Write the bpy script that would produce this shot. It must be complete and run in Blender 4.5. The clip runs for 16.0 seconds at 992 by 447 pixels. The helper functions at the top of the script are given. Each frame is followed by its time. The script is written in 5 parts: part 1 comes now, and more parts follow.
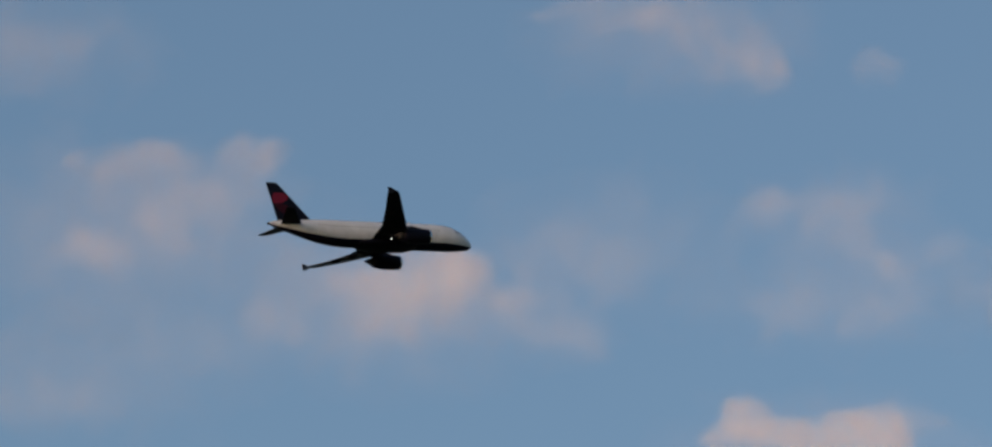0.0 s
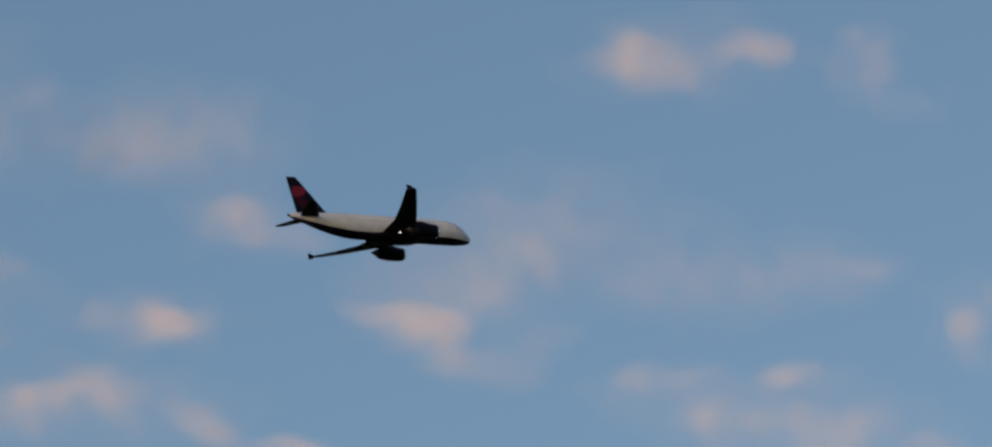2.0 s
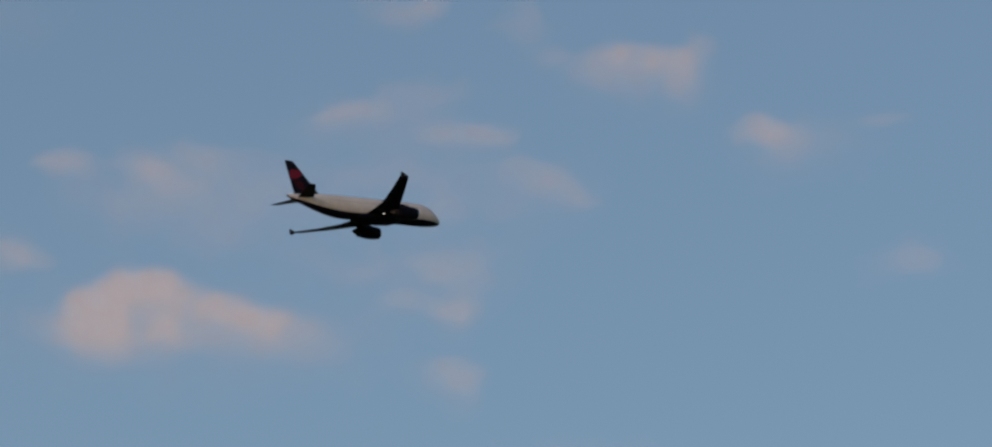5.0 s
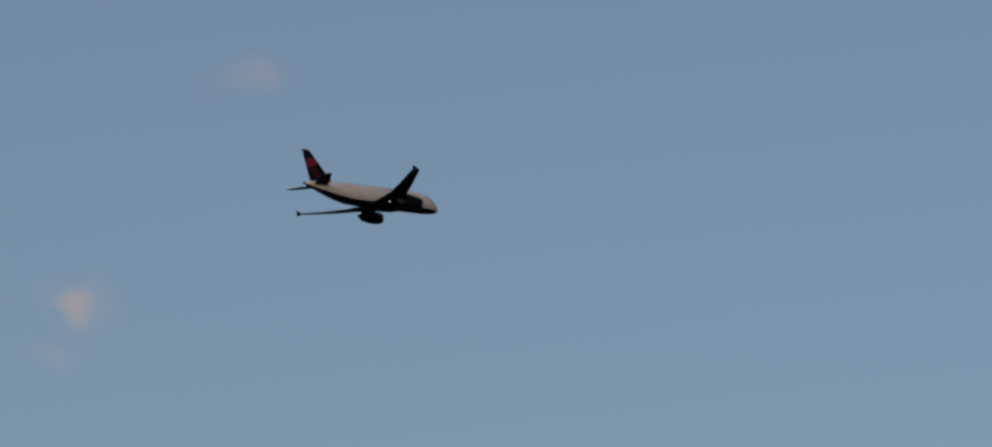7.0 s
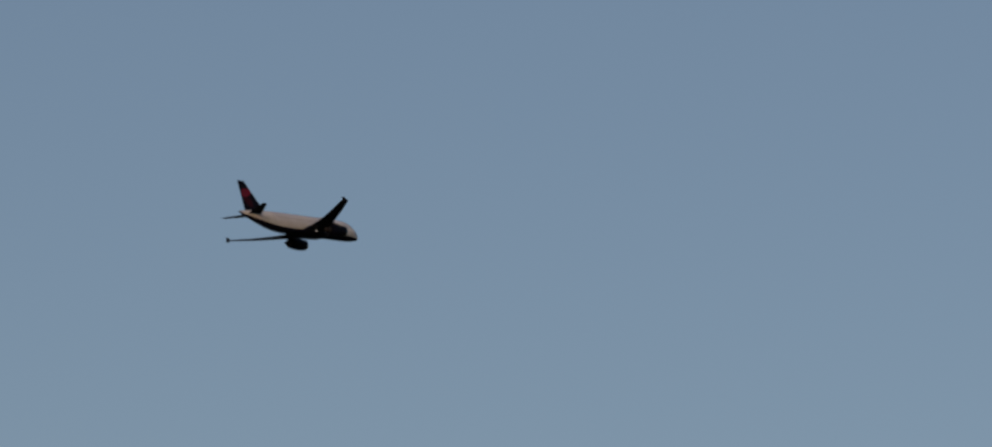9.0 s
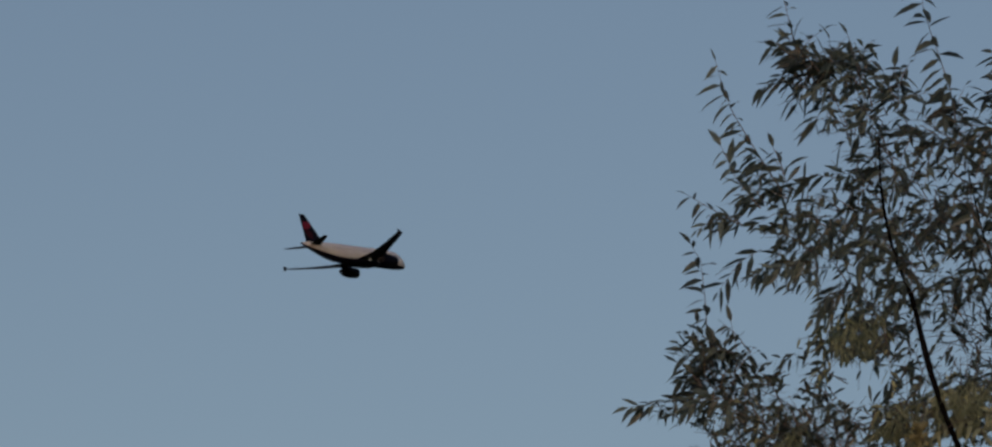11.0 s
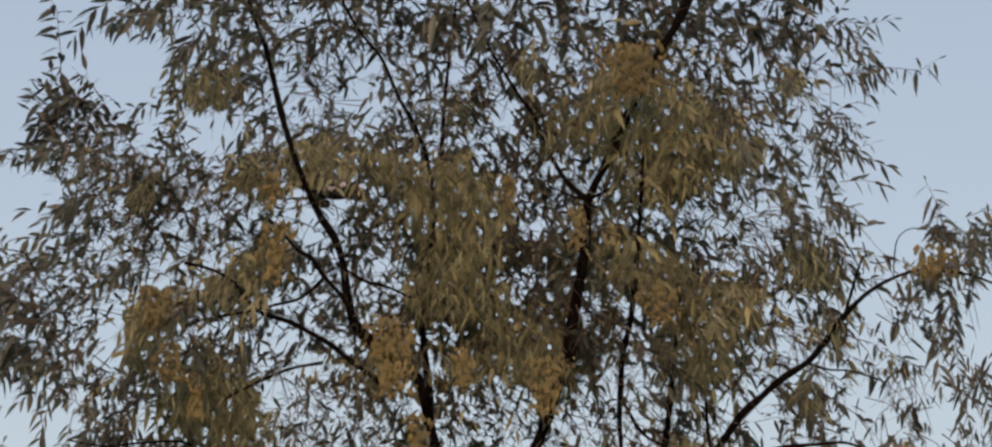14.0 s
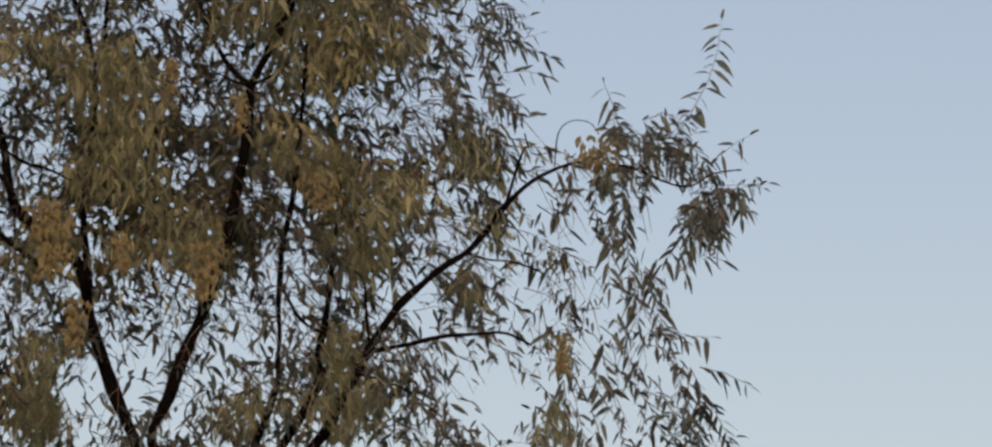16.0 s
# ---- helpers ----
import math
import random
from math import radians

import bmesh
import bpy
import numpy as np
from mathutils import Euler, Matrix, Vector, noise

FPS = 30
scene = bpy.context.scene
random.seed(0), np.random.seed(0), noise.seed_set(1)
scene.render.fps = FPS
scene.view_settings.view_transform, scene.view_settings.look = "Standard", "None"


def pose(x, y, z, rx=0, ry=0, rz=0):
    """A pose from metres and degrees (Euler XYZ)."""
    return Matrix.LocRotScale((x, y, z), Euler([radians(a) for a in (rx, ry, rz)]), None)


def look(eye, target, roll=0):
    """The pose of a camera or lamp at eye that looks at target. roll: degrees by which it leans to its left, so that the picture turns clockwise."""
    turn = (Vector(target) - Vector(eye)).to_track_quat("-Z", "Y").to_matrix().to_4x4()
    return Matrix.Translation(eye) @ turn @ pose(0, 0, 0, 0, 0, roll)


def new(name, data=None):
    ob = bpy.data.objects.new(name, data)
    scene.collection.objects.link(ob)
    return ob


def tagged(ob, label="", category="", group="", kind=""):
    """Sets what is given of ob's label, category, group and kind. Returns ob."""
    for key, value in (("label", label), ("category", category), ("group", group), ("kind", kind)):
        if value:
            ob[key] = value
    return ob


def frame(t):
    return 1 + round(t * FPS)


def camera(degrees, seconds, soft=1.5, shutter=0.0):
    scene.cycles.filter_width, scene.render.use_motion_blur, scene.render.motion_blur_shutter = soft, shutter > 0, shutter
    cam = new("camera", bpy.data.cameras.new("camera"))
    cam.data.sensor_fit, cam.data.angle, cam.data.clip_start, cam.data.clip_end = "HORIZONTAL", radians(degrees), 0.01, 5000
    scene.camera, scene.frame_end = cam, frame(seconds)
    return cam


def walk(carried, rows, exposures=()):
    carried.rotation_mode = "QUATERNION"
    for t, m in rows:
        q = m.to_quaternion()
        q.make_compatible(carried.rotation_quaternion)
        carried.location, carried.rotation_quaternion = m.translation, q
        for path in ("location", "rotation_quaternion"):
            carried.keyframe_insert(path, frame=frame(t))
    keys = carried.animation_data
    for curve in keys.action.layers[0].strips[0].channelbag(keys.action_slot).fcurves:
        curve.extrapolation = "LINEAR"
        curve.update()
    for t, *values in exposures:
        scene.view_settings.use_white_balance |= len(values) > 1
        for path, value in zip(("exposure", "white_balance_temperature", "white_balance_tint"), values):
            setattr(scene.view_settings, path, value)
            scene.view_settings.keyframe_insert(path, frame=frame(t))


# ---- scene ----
EYE = Vector((0, 0, 1.6))


def aim(az, el, roll):
    """The camera's pose for a bearing and a height angle in degrees."""
    a, e = radians(az), radians(el)
    way = Vector((math.cos(e) * math.cos(a), math.cos(e) * math.sin(a), math.sin(e)))
    return look(EYE, EYE + way * 100, roll)


# ---- camera: a hand-held long lens that pans after the airliner ----
cam = camera(8.966, 16.0, soft=2.4)
PAN = [
    (0, 101.525, 22.916, 0.00),
    (0.5, 98.903, 22.666, 0.00),
    (1, 96.737, 22.191, 0.00),
    (1.5, 94.739, 21.954, 0.00),
    (2, 92.635, 21.528, 0.00),
    (2.5, 90.687, 21.080, 0.00),
    (3, 88.643, 20.832, 0.00),
    (3.5, 86.651, 20.567, 0.00),
    (4, 84.449, 19.850, 0.00),
    (4.2, 83.947, 19.706, 0.00),
    (4.7, 82.165, 19.292, 0.00),
    (5.2, 80.436, 18.857, 0.00),
    (5.7, 78.765, 18.422, 0.00),
    (6.3, 76.849, 17.926, 0.00),
    (6.5, 76.361, 17.860, 0.00),
    (7, 74.797, 17.330, 0.00),
    (7.5, 73.628, 16.613, 0.00),
    (8, 71.416, 16.394, 0.00),
    (8.2, 70.476, 16.409, 0.00),
    (8.7, 69.249, 16.166, 0.28),
    (9.2, 68.193, 16.082, 0.56),
    (9.7, 67.196, 16.022, 0.7),
    (10.3, 65.915, 15.789, 0.90),
    (10.5, 65.504, 15.621, 0.62),
    (11, 64.408, 15.042, 0.07),
    (11.5, 63.351, 14.732, 0.14),
    (12, 62.325, 13.666, 0.12),
    (12.5, 61.382, 13.621, 0.20),
    (13, 60.345, 12.890, 0.10),
    (13.5, 59.433, 12.693, -0.06),
    (14, 58.398, 12.736, -0.75),
    (14.5, 57.441, 12.490, -0.61),
    (15, 56.790, 12.467, -0.15),
    (15.5, 56.038, 12.286, -0.47),
    (16, 55.273, 11.686, -0.37),
]
EXPOSURES = [(0, 0.27, 6550, 10), (2.5, 0.11, 6550, 10), (4.0, -0.01, 6600, 11), (7.0, -0.2, 7050, 17), (10.5, -0.45, 7150, 19), (11.5, -0.44, 7150, 19), (12.0, -0.36, 7300, 20.5), (12.5, -0.04, 7600, 23.5), (13.0, 0.12, 7950, 27), (13.5, 0.49, 8300, 29), (16.0, 0.41, 8100, 30)]
walk(cam, [(t, aim(a, e, r)) for t, a, e, r in PAN], EXPOSURES)

# ---- sky and sun ----
SUN_AZ, SUN_EL = 235.0, 10.0
world = bpy.data.worlds.new("sky")
scene.world = world
world.use_nodes = True
wn = world.node_tree
sky = wn.nodes.new("ShaderNodeTexSky")
sky.sky_type = "NISHITA"
sky.sun_disc = False
sky.sun_elevation = radians(SUN_EL)
sky.sun_rotation = radians(90 - SUN_AZ)
sky.air_density, sky.dust_density, sky.ozone_density = 1.0, 1.6, 1.9
wn.links.new(sky.outputs[0], wn.nodes["Background"].inputs[0])
wn.nodes["Background"].inputs[1].default_value = 0.12

sun = new("sun", bpy.data.lights.new("sun", "SUN"))
sun.data.energy, sun.data.angle, sun.data.color = 0.68, radians(1.0), (1.0, 0.63, 0.56)
a, e = radians(SUN_AZ), radians(SUN_EL)
sun.matrix_world = look((0, 0, 50), Vector((0, 0, 50)) - Vector((math.cos(e) * math.cos(a), math.cos(e) * math.sin(a), math.sin(e))))


# ---- materials ----
def material(name, base, rough=0.5, metal=0.0, vary=0.0, scale=4.0, bump=0.0, spec=0.5):
    """A principled material with two scales of mottling and optional fine relief."""
    m = bpy.data.materials.new(name)
    m.use_nodes = True
    nt = m.node_tree
    b = nt.nodes["Principled BSDF"]
    b.inputs["Roughness"].default_value = rough
    b.inputs["Metallic"].default_value = metal
    b.inputs["Specular IOR Level"].default_value = spec
    b.inputs["Base Color"].default_value = (*base, 1)
    if vary:
        tc = nt.nodes.new("ShaderNodeTexCoord")
        n1 = nt.nodes.new("ShaderNodeTexNoise")
        n1.inputs["Scale"].default_value, n1.inputs["Detail"].default_value = scale, 5
        n2 = nt.nodes.new("ShaderNodeTexNoise")
        n2.inputs["Scale"].default_value, n2.inputs["Detail"].default_value = scale * 9, 3
        add = nt.nodes.new("ShaderNodeMath")
        add.operation = "MULTIPLY_ADD"
        add.inputs[1].default_value = 0.35
        ramp = nt.nodes.new("ShaderNodeMapRange")
        ramp.inputs["From Min"].default_value, ramp.inputs["From Max"].default_value = 0.4, 0.95
        mix = nt.nodes.new("ShaderNodeMix")
        mix.data_type = "RGBA"
        other = tuple(c * (1 - vary) for c in base)
        mix.inputs["A"].default_value = (*(min(1, c * (1 + vary * 0.3)) for c in base), 1)
        mix.inputs["B"].default_value = (*other, 1)
        for n in (n1, n2):
            nt.links.new(tc.outputs["Object"], n.inputs["Vector"])
        nt.links.new(n2.outputs["Fac"], add.inputs[0])
        nt.links.new(n1.outputs["Fac"], add.inputs[2])
        nt.links.new(add.outputs[0], ramp.inputs["Value"])
        nt.links.new(ramp.outputs[0], mix.inputs["Factor"])
        nt.links.new(mix.outputs["Result"], b.inputs["Base Color"])
        if bump:
            bp = nt.nodes.new("ShaderNodeBump")
            bp.inputs["Strength"].default_value, bp.inputs["Distance"].default_value = bump, 0.02
            nt.links.new(n2.outputs["Fac"], bp.inputs["Height"])
            nt.links.new(bp.outputs[0], b.inputs["Normal"])
    return m


WHITE = material("white_paint", (0.6, 0.625, 0.66), 0.5, vary=0.2, scale=0.6)
NAVY = material("navy_paint", (0.004, 0.005, 0.013), 0.6, vary=0.3, scale=0.8, spec=0.25)
DARK_RED = material("dark_red_paint", (0.035, 0.005, 0.013), 0.6, vary=0.25, scale=0.8)
RED = material("red_paint", (0.17, 0.015, 0.04), 0.6, vary=0.25, scale=0.8)
# grey wing paint with the underside's shade put into its near-black base
WING_SHADED = material("wing_shaded_grey", (0.011, 0.012, 0.016), 0.6, vary=0.25, scale=0.7, spec=0.25)
METAL = material("bare_metal", (0.7, 0.7, 0.72), 0.25, metal=1.0, vary=0.15, scale=2)
DARK_METAL = material("dark_metal", (0.02, 0.02, 0.022), 0.6, metal=0.1, vary=0.3, scale=2, spec=0.25)
GLASS = material("dark_glazing", (0.012, 0.014, 0.018), 0.08, vary=0.2, scale=2)
PANES = material("cabin_glazing", (0.2, 0.2, 0.21), 0.15, vary=0.2, scale=2)
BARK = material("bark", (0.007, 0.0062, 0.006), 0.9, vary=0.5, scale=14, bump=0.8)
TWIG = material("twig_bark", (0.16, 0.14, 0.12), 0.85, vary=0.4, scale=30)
GRASS = material("grass", (0.04, 0.05, 0.022), 0.95, vary=0.5, scale=0.15, bump=0.6)

# dull paint and bark with hardly any sheen
for dull in (NAVY, WING_SHADED, RED, DARK_RED, BARK):
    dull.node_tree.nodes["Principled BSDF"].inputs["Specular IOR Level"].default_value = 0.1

LAMP = bpy.data.materials.new("landing_light_glow")
LAMP.use_nodes = True
LAMP.node_tree.nodes["Principled BSDF"].inputs["Emission Color"].default_value = (1, 0.95, 0.86, 1)
LAMP.node_tree.nodes["Principled BSDF"].inputs["Emission Strength"].default_value = 2.5


def leaf_material(name, dark, light, gloss=0.5):
    """Thin leaves: each leaf takes its own tone, light passes through in part."""
    m = bpy.data.materials.new(name)
    m.use_nodes = True
    nt = m.node_tree
    b = nt.nodes["Principled BSDF"]
    geo = nt.nodes.new("ShaderNodeNewGeometry")
    info = nt.nodes.new("ShaderNodeObjectInfo")
    rnd = nt.nodes.new("ShaderNodeMath")
    rnd.operation = "ADD"
    frac = nt.nodes.new("ShaderNodeMath")
    frac.operation = "FRACT"
    nt.links.new(geo.outputs["Random Per Island"], rnd.inputs[0])
    nt.links.new(info.outputs["Random"], rnd.inputs[1])
    nt.links.new(rnd.outputs[0], frac.inputs[0])
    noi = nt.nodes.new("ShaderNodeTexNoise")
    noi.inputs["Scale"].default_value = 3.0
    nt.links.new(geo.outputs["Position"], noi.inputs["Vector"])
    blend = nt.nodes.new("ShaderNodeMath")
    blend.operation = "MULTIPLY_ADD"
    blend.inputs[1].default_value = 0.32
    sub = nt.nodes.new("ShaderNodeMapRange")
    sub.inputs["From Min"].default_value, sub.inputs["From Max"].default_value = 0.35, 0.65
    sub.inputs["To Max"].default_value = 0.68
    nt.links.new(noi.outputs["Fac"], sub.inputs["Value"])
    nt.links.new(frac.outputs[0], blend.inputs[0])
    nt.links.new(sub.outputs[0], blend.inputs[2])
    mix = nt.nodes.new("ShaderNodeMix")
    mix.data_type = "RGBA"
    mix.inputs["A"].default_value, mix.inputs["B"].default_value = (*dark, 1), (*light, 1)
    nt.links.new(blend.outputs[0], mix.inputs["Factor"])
    nt.links.new(mix.outputs["Result"], b.inputs["Base Color"])
    b.inputs["Roughness"].default_value = gloss
    tl = nt.nodes.new("ShaderNodeBsdfTranslucent")
    nt.links.new(mix.outputs["Result"], tl.inputs["Color"])
    ms = nt.nodes.new("ShaderNodeMixShader")
    ms.inputs[0].default_value = 0.3
    nt.links.new(b.outputs[0], ms.inputs[1])
    nt.links.new(tl.outputs[0], ms.inputs[2])
    nt.links.new(ms.outputs[0], nt.nodes["Material Output"].inputs["Surface"])
    return m


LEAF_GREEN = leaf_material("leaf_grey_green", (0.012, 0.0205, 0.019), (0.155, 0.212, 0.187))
LEAF_OLIVE = leaf_material("leaf_olive", (0.132, 0.159, 0.095), (0.405, 0.458, 0.298), 0.75)
TASSEL = leaf_material("seed_gold", (0.15, 0.146, 0.075), (0.27, 0.262, 0.13), 0.7)


def cloud_material():
    """Vapour: a scatterer tinted with evening light, its normals bent to look evenly lit, as opaque as the cloud is
    thick at each place.
    """
    m = bpy.data.materials.new("cloud_vapour")
    m.use_nodes = True
    nt = m.node_tree
    nt.nodes.remove(nt.nodes["Principled BSDF"])
    thick = nt.nodes.new("ShaderNodeAttribute")
    thick.attribute_name = "thickness"
    geo = nt.nodes.new("ShaderNodeNewGeometry")
    noi = nt.nodes.new("ShaderNodeTexNoise")
    noi.inputs["Scale"].default_value, noi.inputs["Detail"].default_value = 0.045, 4
    nt.links.new(geo.outputs["Position"], noi.inputs["Vector"])
    tuft = nt.nodes.new("ShaderNodeMapRange")
    tuft.inputs["From Min"].default_value, tuft.inputs["From Max"].default_value = 0.25, 0.75
    tuft.inputs["To Min"].default_value, tuft.inputs["To Max"].default_value = 0.93, 1.07
    nt.links.new(noi.outputs["Fac"], tuft.inputs["Value"])
    cover = nt.nodes.new("ShaderNodeMath")
    cover.operation = "MULTIPLY"
    nt.links.new(thick.outputs["Fac"], cover.inputs[0])
    nt.links.new(tuft.outputs[0], cover.inputs[1])
    # stands in for many scatterings: shading normals bent sunward, so bulges look evenly lit
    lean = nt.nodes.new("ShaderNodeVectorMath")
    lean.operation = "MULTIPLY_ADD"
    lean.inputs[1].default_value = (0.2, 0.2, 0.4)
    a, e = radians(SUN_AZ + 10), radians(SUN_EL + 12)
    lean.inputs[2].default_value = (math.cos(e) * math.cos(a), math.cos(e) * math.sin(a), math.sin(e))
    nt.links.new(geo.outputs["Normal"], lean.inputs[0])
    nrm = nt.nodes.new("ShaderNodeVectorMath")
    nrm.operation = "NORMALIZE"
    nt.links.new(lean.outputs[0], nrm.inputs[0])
    dif = nt.nodes.new("ShaderNodeBsdfDiffuse")
    # part of the pink evening light is put into this colour
    dif.inputs["Color"].default_value = (0.9, 0.79, 0.765, 1)
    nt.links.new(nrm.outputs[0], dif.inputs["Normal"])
    clear = nt.nodes.new("ShaderNodeBsdfTransparent")
    ms = nt.nodes.new("ShaderNodeMixShader")
    nt.links.new(cover.outputs[0], ms.inputs[0])
    nt.links.new(clear.outputs[0], ms.inputs[1])
    nt.links.new(dif.outputs[0], ms.inputs[2])
    nt.links.new(ms.outputs[0], nt.nodes["Material Output"].inputs["Surface"])
    return m


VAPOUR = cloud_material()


# ---- mesh helpers ----
def part(name, bm, mat, parent=None, label="", smooth=True):
    """Links a bmesh as one mesh object under a thing or a part."""
    me = bpy.data.meshes.new(name)
    bmesh.ops.recalc_face_normals(bm, faces=bm.faces)
    bm.to_mesh(me)
    bm.free()
    return link(name, me, mat, parent, label, smooth)


def link(name, me, mat, parent=None, label="", smooth=True):
    if mat:
        me.materials.append(mat)
    if smooth:
        me.polygons.foreach_set("use_smooth", [True] * len(me.polygons))
    ob = new(name, me)
    if parent:
        ob.parent = parent
    return tagged(ob, label)


def loft(bm, rings, closed=True, caps=True):
    """Skins a run of rings of points."""
    rows = [[bm.verts.new(p) for p in ring] for ring in rings]
    n = len(rows[0])
    for a, b in zip(rows[:-1], rows[1:]):
        for i in range(n if closed else n - 1):
            j = (i + 1) % n
            bm.faces.new((a[i], a[j], b[j], b[i]))
    if caps and closed:
        bm.faces.new(rows[0])
        bm.faces.new(rows[-1])
    return rows


# ---- ground ----
def ground():
    bm = bmesh.new()
    steps = [-4800, -1500, -400, -120, -40, -15, 0, 15, 40, 120, 400, 1500, 4800]
    grid = {}
    for i, x in enumerate(steps):
        for j, y in enumerate(steps):
            far = min(1.0, max(abs(x), abs(y)) / 400)
            grid[i, j] = bm.verts.new((x, y, far * 2.0 * (noise.noise(Vector((x, y, 0)) * 0.004)) - 2.5 * far))
    for i in range(len(steps) - 1):
        for j in range(len(steps) - 1):
            bm.faces.new((grid[i, j], grid[i + 1, j], grid[i + 1, j + 1], grid[i, j + 1]))
    ob = part("ground", bm, GRASS)
    tagged(ob, "wide dull green grassy ground reaching the horizon", "ground", kind="structure")


ground()


# ---- airliner: x forward, y to its left, z up, origin at the wing ----
NOSE = 15.8
SECTIONS = ((0.0, 0.06, -1.1), (0.25, 0.46, -1.06), (0.7, 0.82, -0.92), (1.4, 1.18, -0.68), (2.3, 1.52, -0.42), (3.4, 1.8, -0.2), (4.8, 1.95, -0.04),
            (6.5, 2.0, 0.0), (14.0, 2.0, 0.0), (21.5, 2.0, 0.0), (23.5, 1.93, 0.08), (25.5, 1.74, 0.25), (27.5, 1.45, 0.47), (29.5, 1.1, 0.74), (31.3, 0.76, 0.98), (32.7, 0.48, 1.14), (33.5, 0.22, 1.22))


def hull(xn):
    """The fuselage's radius and centre height at a distance behind the nose."""
    for (x0, r0, z0), (x1, r1, z1) in zip(SECTIONS[:-1], SECTIONS[1:]):
        if x0 <= xn <= x1:
            s = (xn - x0) / (x1 - x0)
            return r0 + s * (r1 - r0), z0 + s * (z1 - z0)
    return SECTIONS[-1][1:]


def arc_shell(name, a0, a1, mat, parent, label=""):
    """The part of the fuselage's skin between two angles about its axis."""
    stations = sorted({s[0] for s in SECTIONS} | {0.1, 0.45, 1.0, 1.8, 2.8, 4.1, 10, 18, 22.5, 24.5, 26.5, 28.5, 30.4, 32})
    bm = bmesh.new()
    rings = []
    n = 26
    for xn in stations:
        r, zc = hull(xn)
        ring = []
        for i in range(n + 1):
            a = radians(a0 + (a1 - a0) * i / n)
            ring.append((NOSE - xn, r * math.cos(a), zc + r * 1.04 * math.sin(a)))
        rings.append(ring)
    loft(bm, rings, closed=False)
    return part(name, bm, mat, parent, label)


def foil(chord, thick, n=9):
    """An aerofoil's outline as (distance behind the leading edge, height)."""
    up, low = [], []
    for i in range(n + 1):
        s = (1 - math.cos(math.pi * i / n)) / 2
        t = 5 * thick * (0.2969 * math.sqrt(s) - 0.126 * s - 0.3516 * s * s + 0.2843 * s ** 3 - 0.1015 * s ** 4) + 0.002
        camber = 0.03 * math.sin(math.pi * s)
        up.append((s * chord, (camber + t) * chord))
        low.append((s * chord, (camber - t * 0.85) * chord))
    return up + low[-2:0:-1]


def flying_surface(name, stations, mat, parent, label="", upright=False):
    """stations: (span position, leading edge x, height, chord, thickness)."""
    bm = bmesh.new()
    rings = []
    for y, x, z, c, t in stations:
        if upright:
            rings.append([(x - d, h, y) for d, h in foil(c, t)])
        else:
            rings.append([(x - d, y, z + h) for d, h in foil(c, t)])
    loft(bm, rings)
    return part(name, bm, mat, parent, label)


def turned(name, profile, mat, parent, at=(0, 0, 0), label="", n=28):
    """A body of revolution about the x axis: profile of (x, radius)."""
    bm = bmesh.new()
    rings = [[(at[0] + x, at[1] + r * math.cos(2 * math.pi * i / n), at[2] + r * math.sin(2 * math.pi * i / n)) for i in range(n)] for x, r in profile]
    loft(bm, rings, caps=profile[0][1] < 0.1)
    return part(name, bm, mat, parent, label)


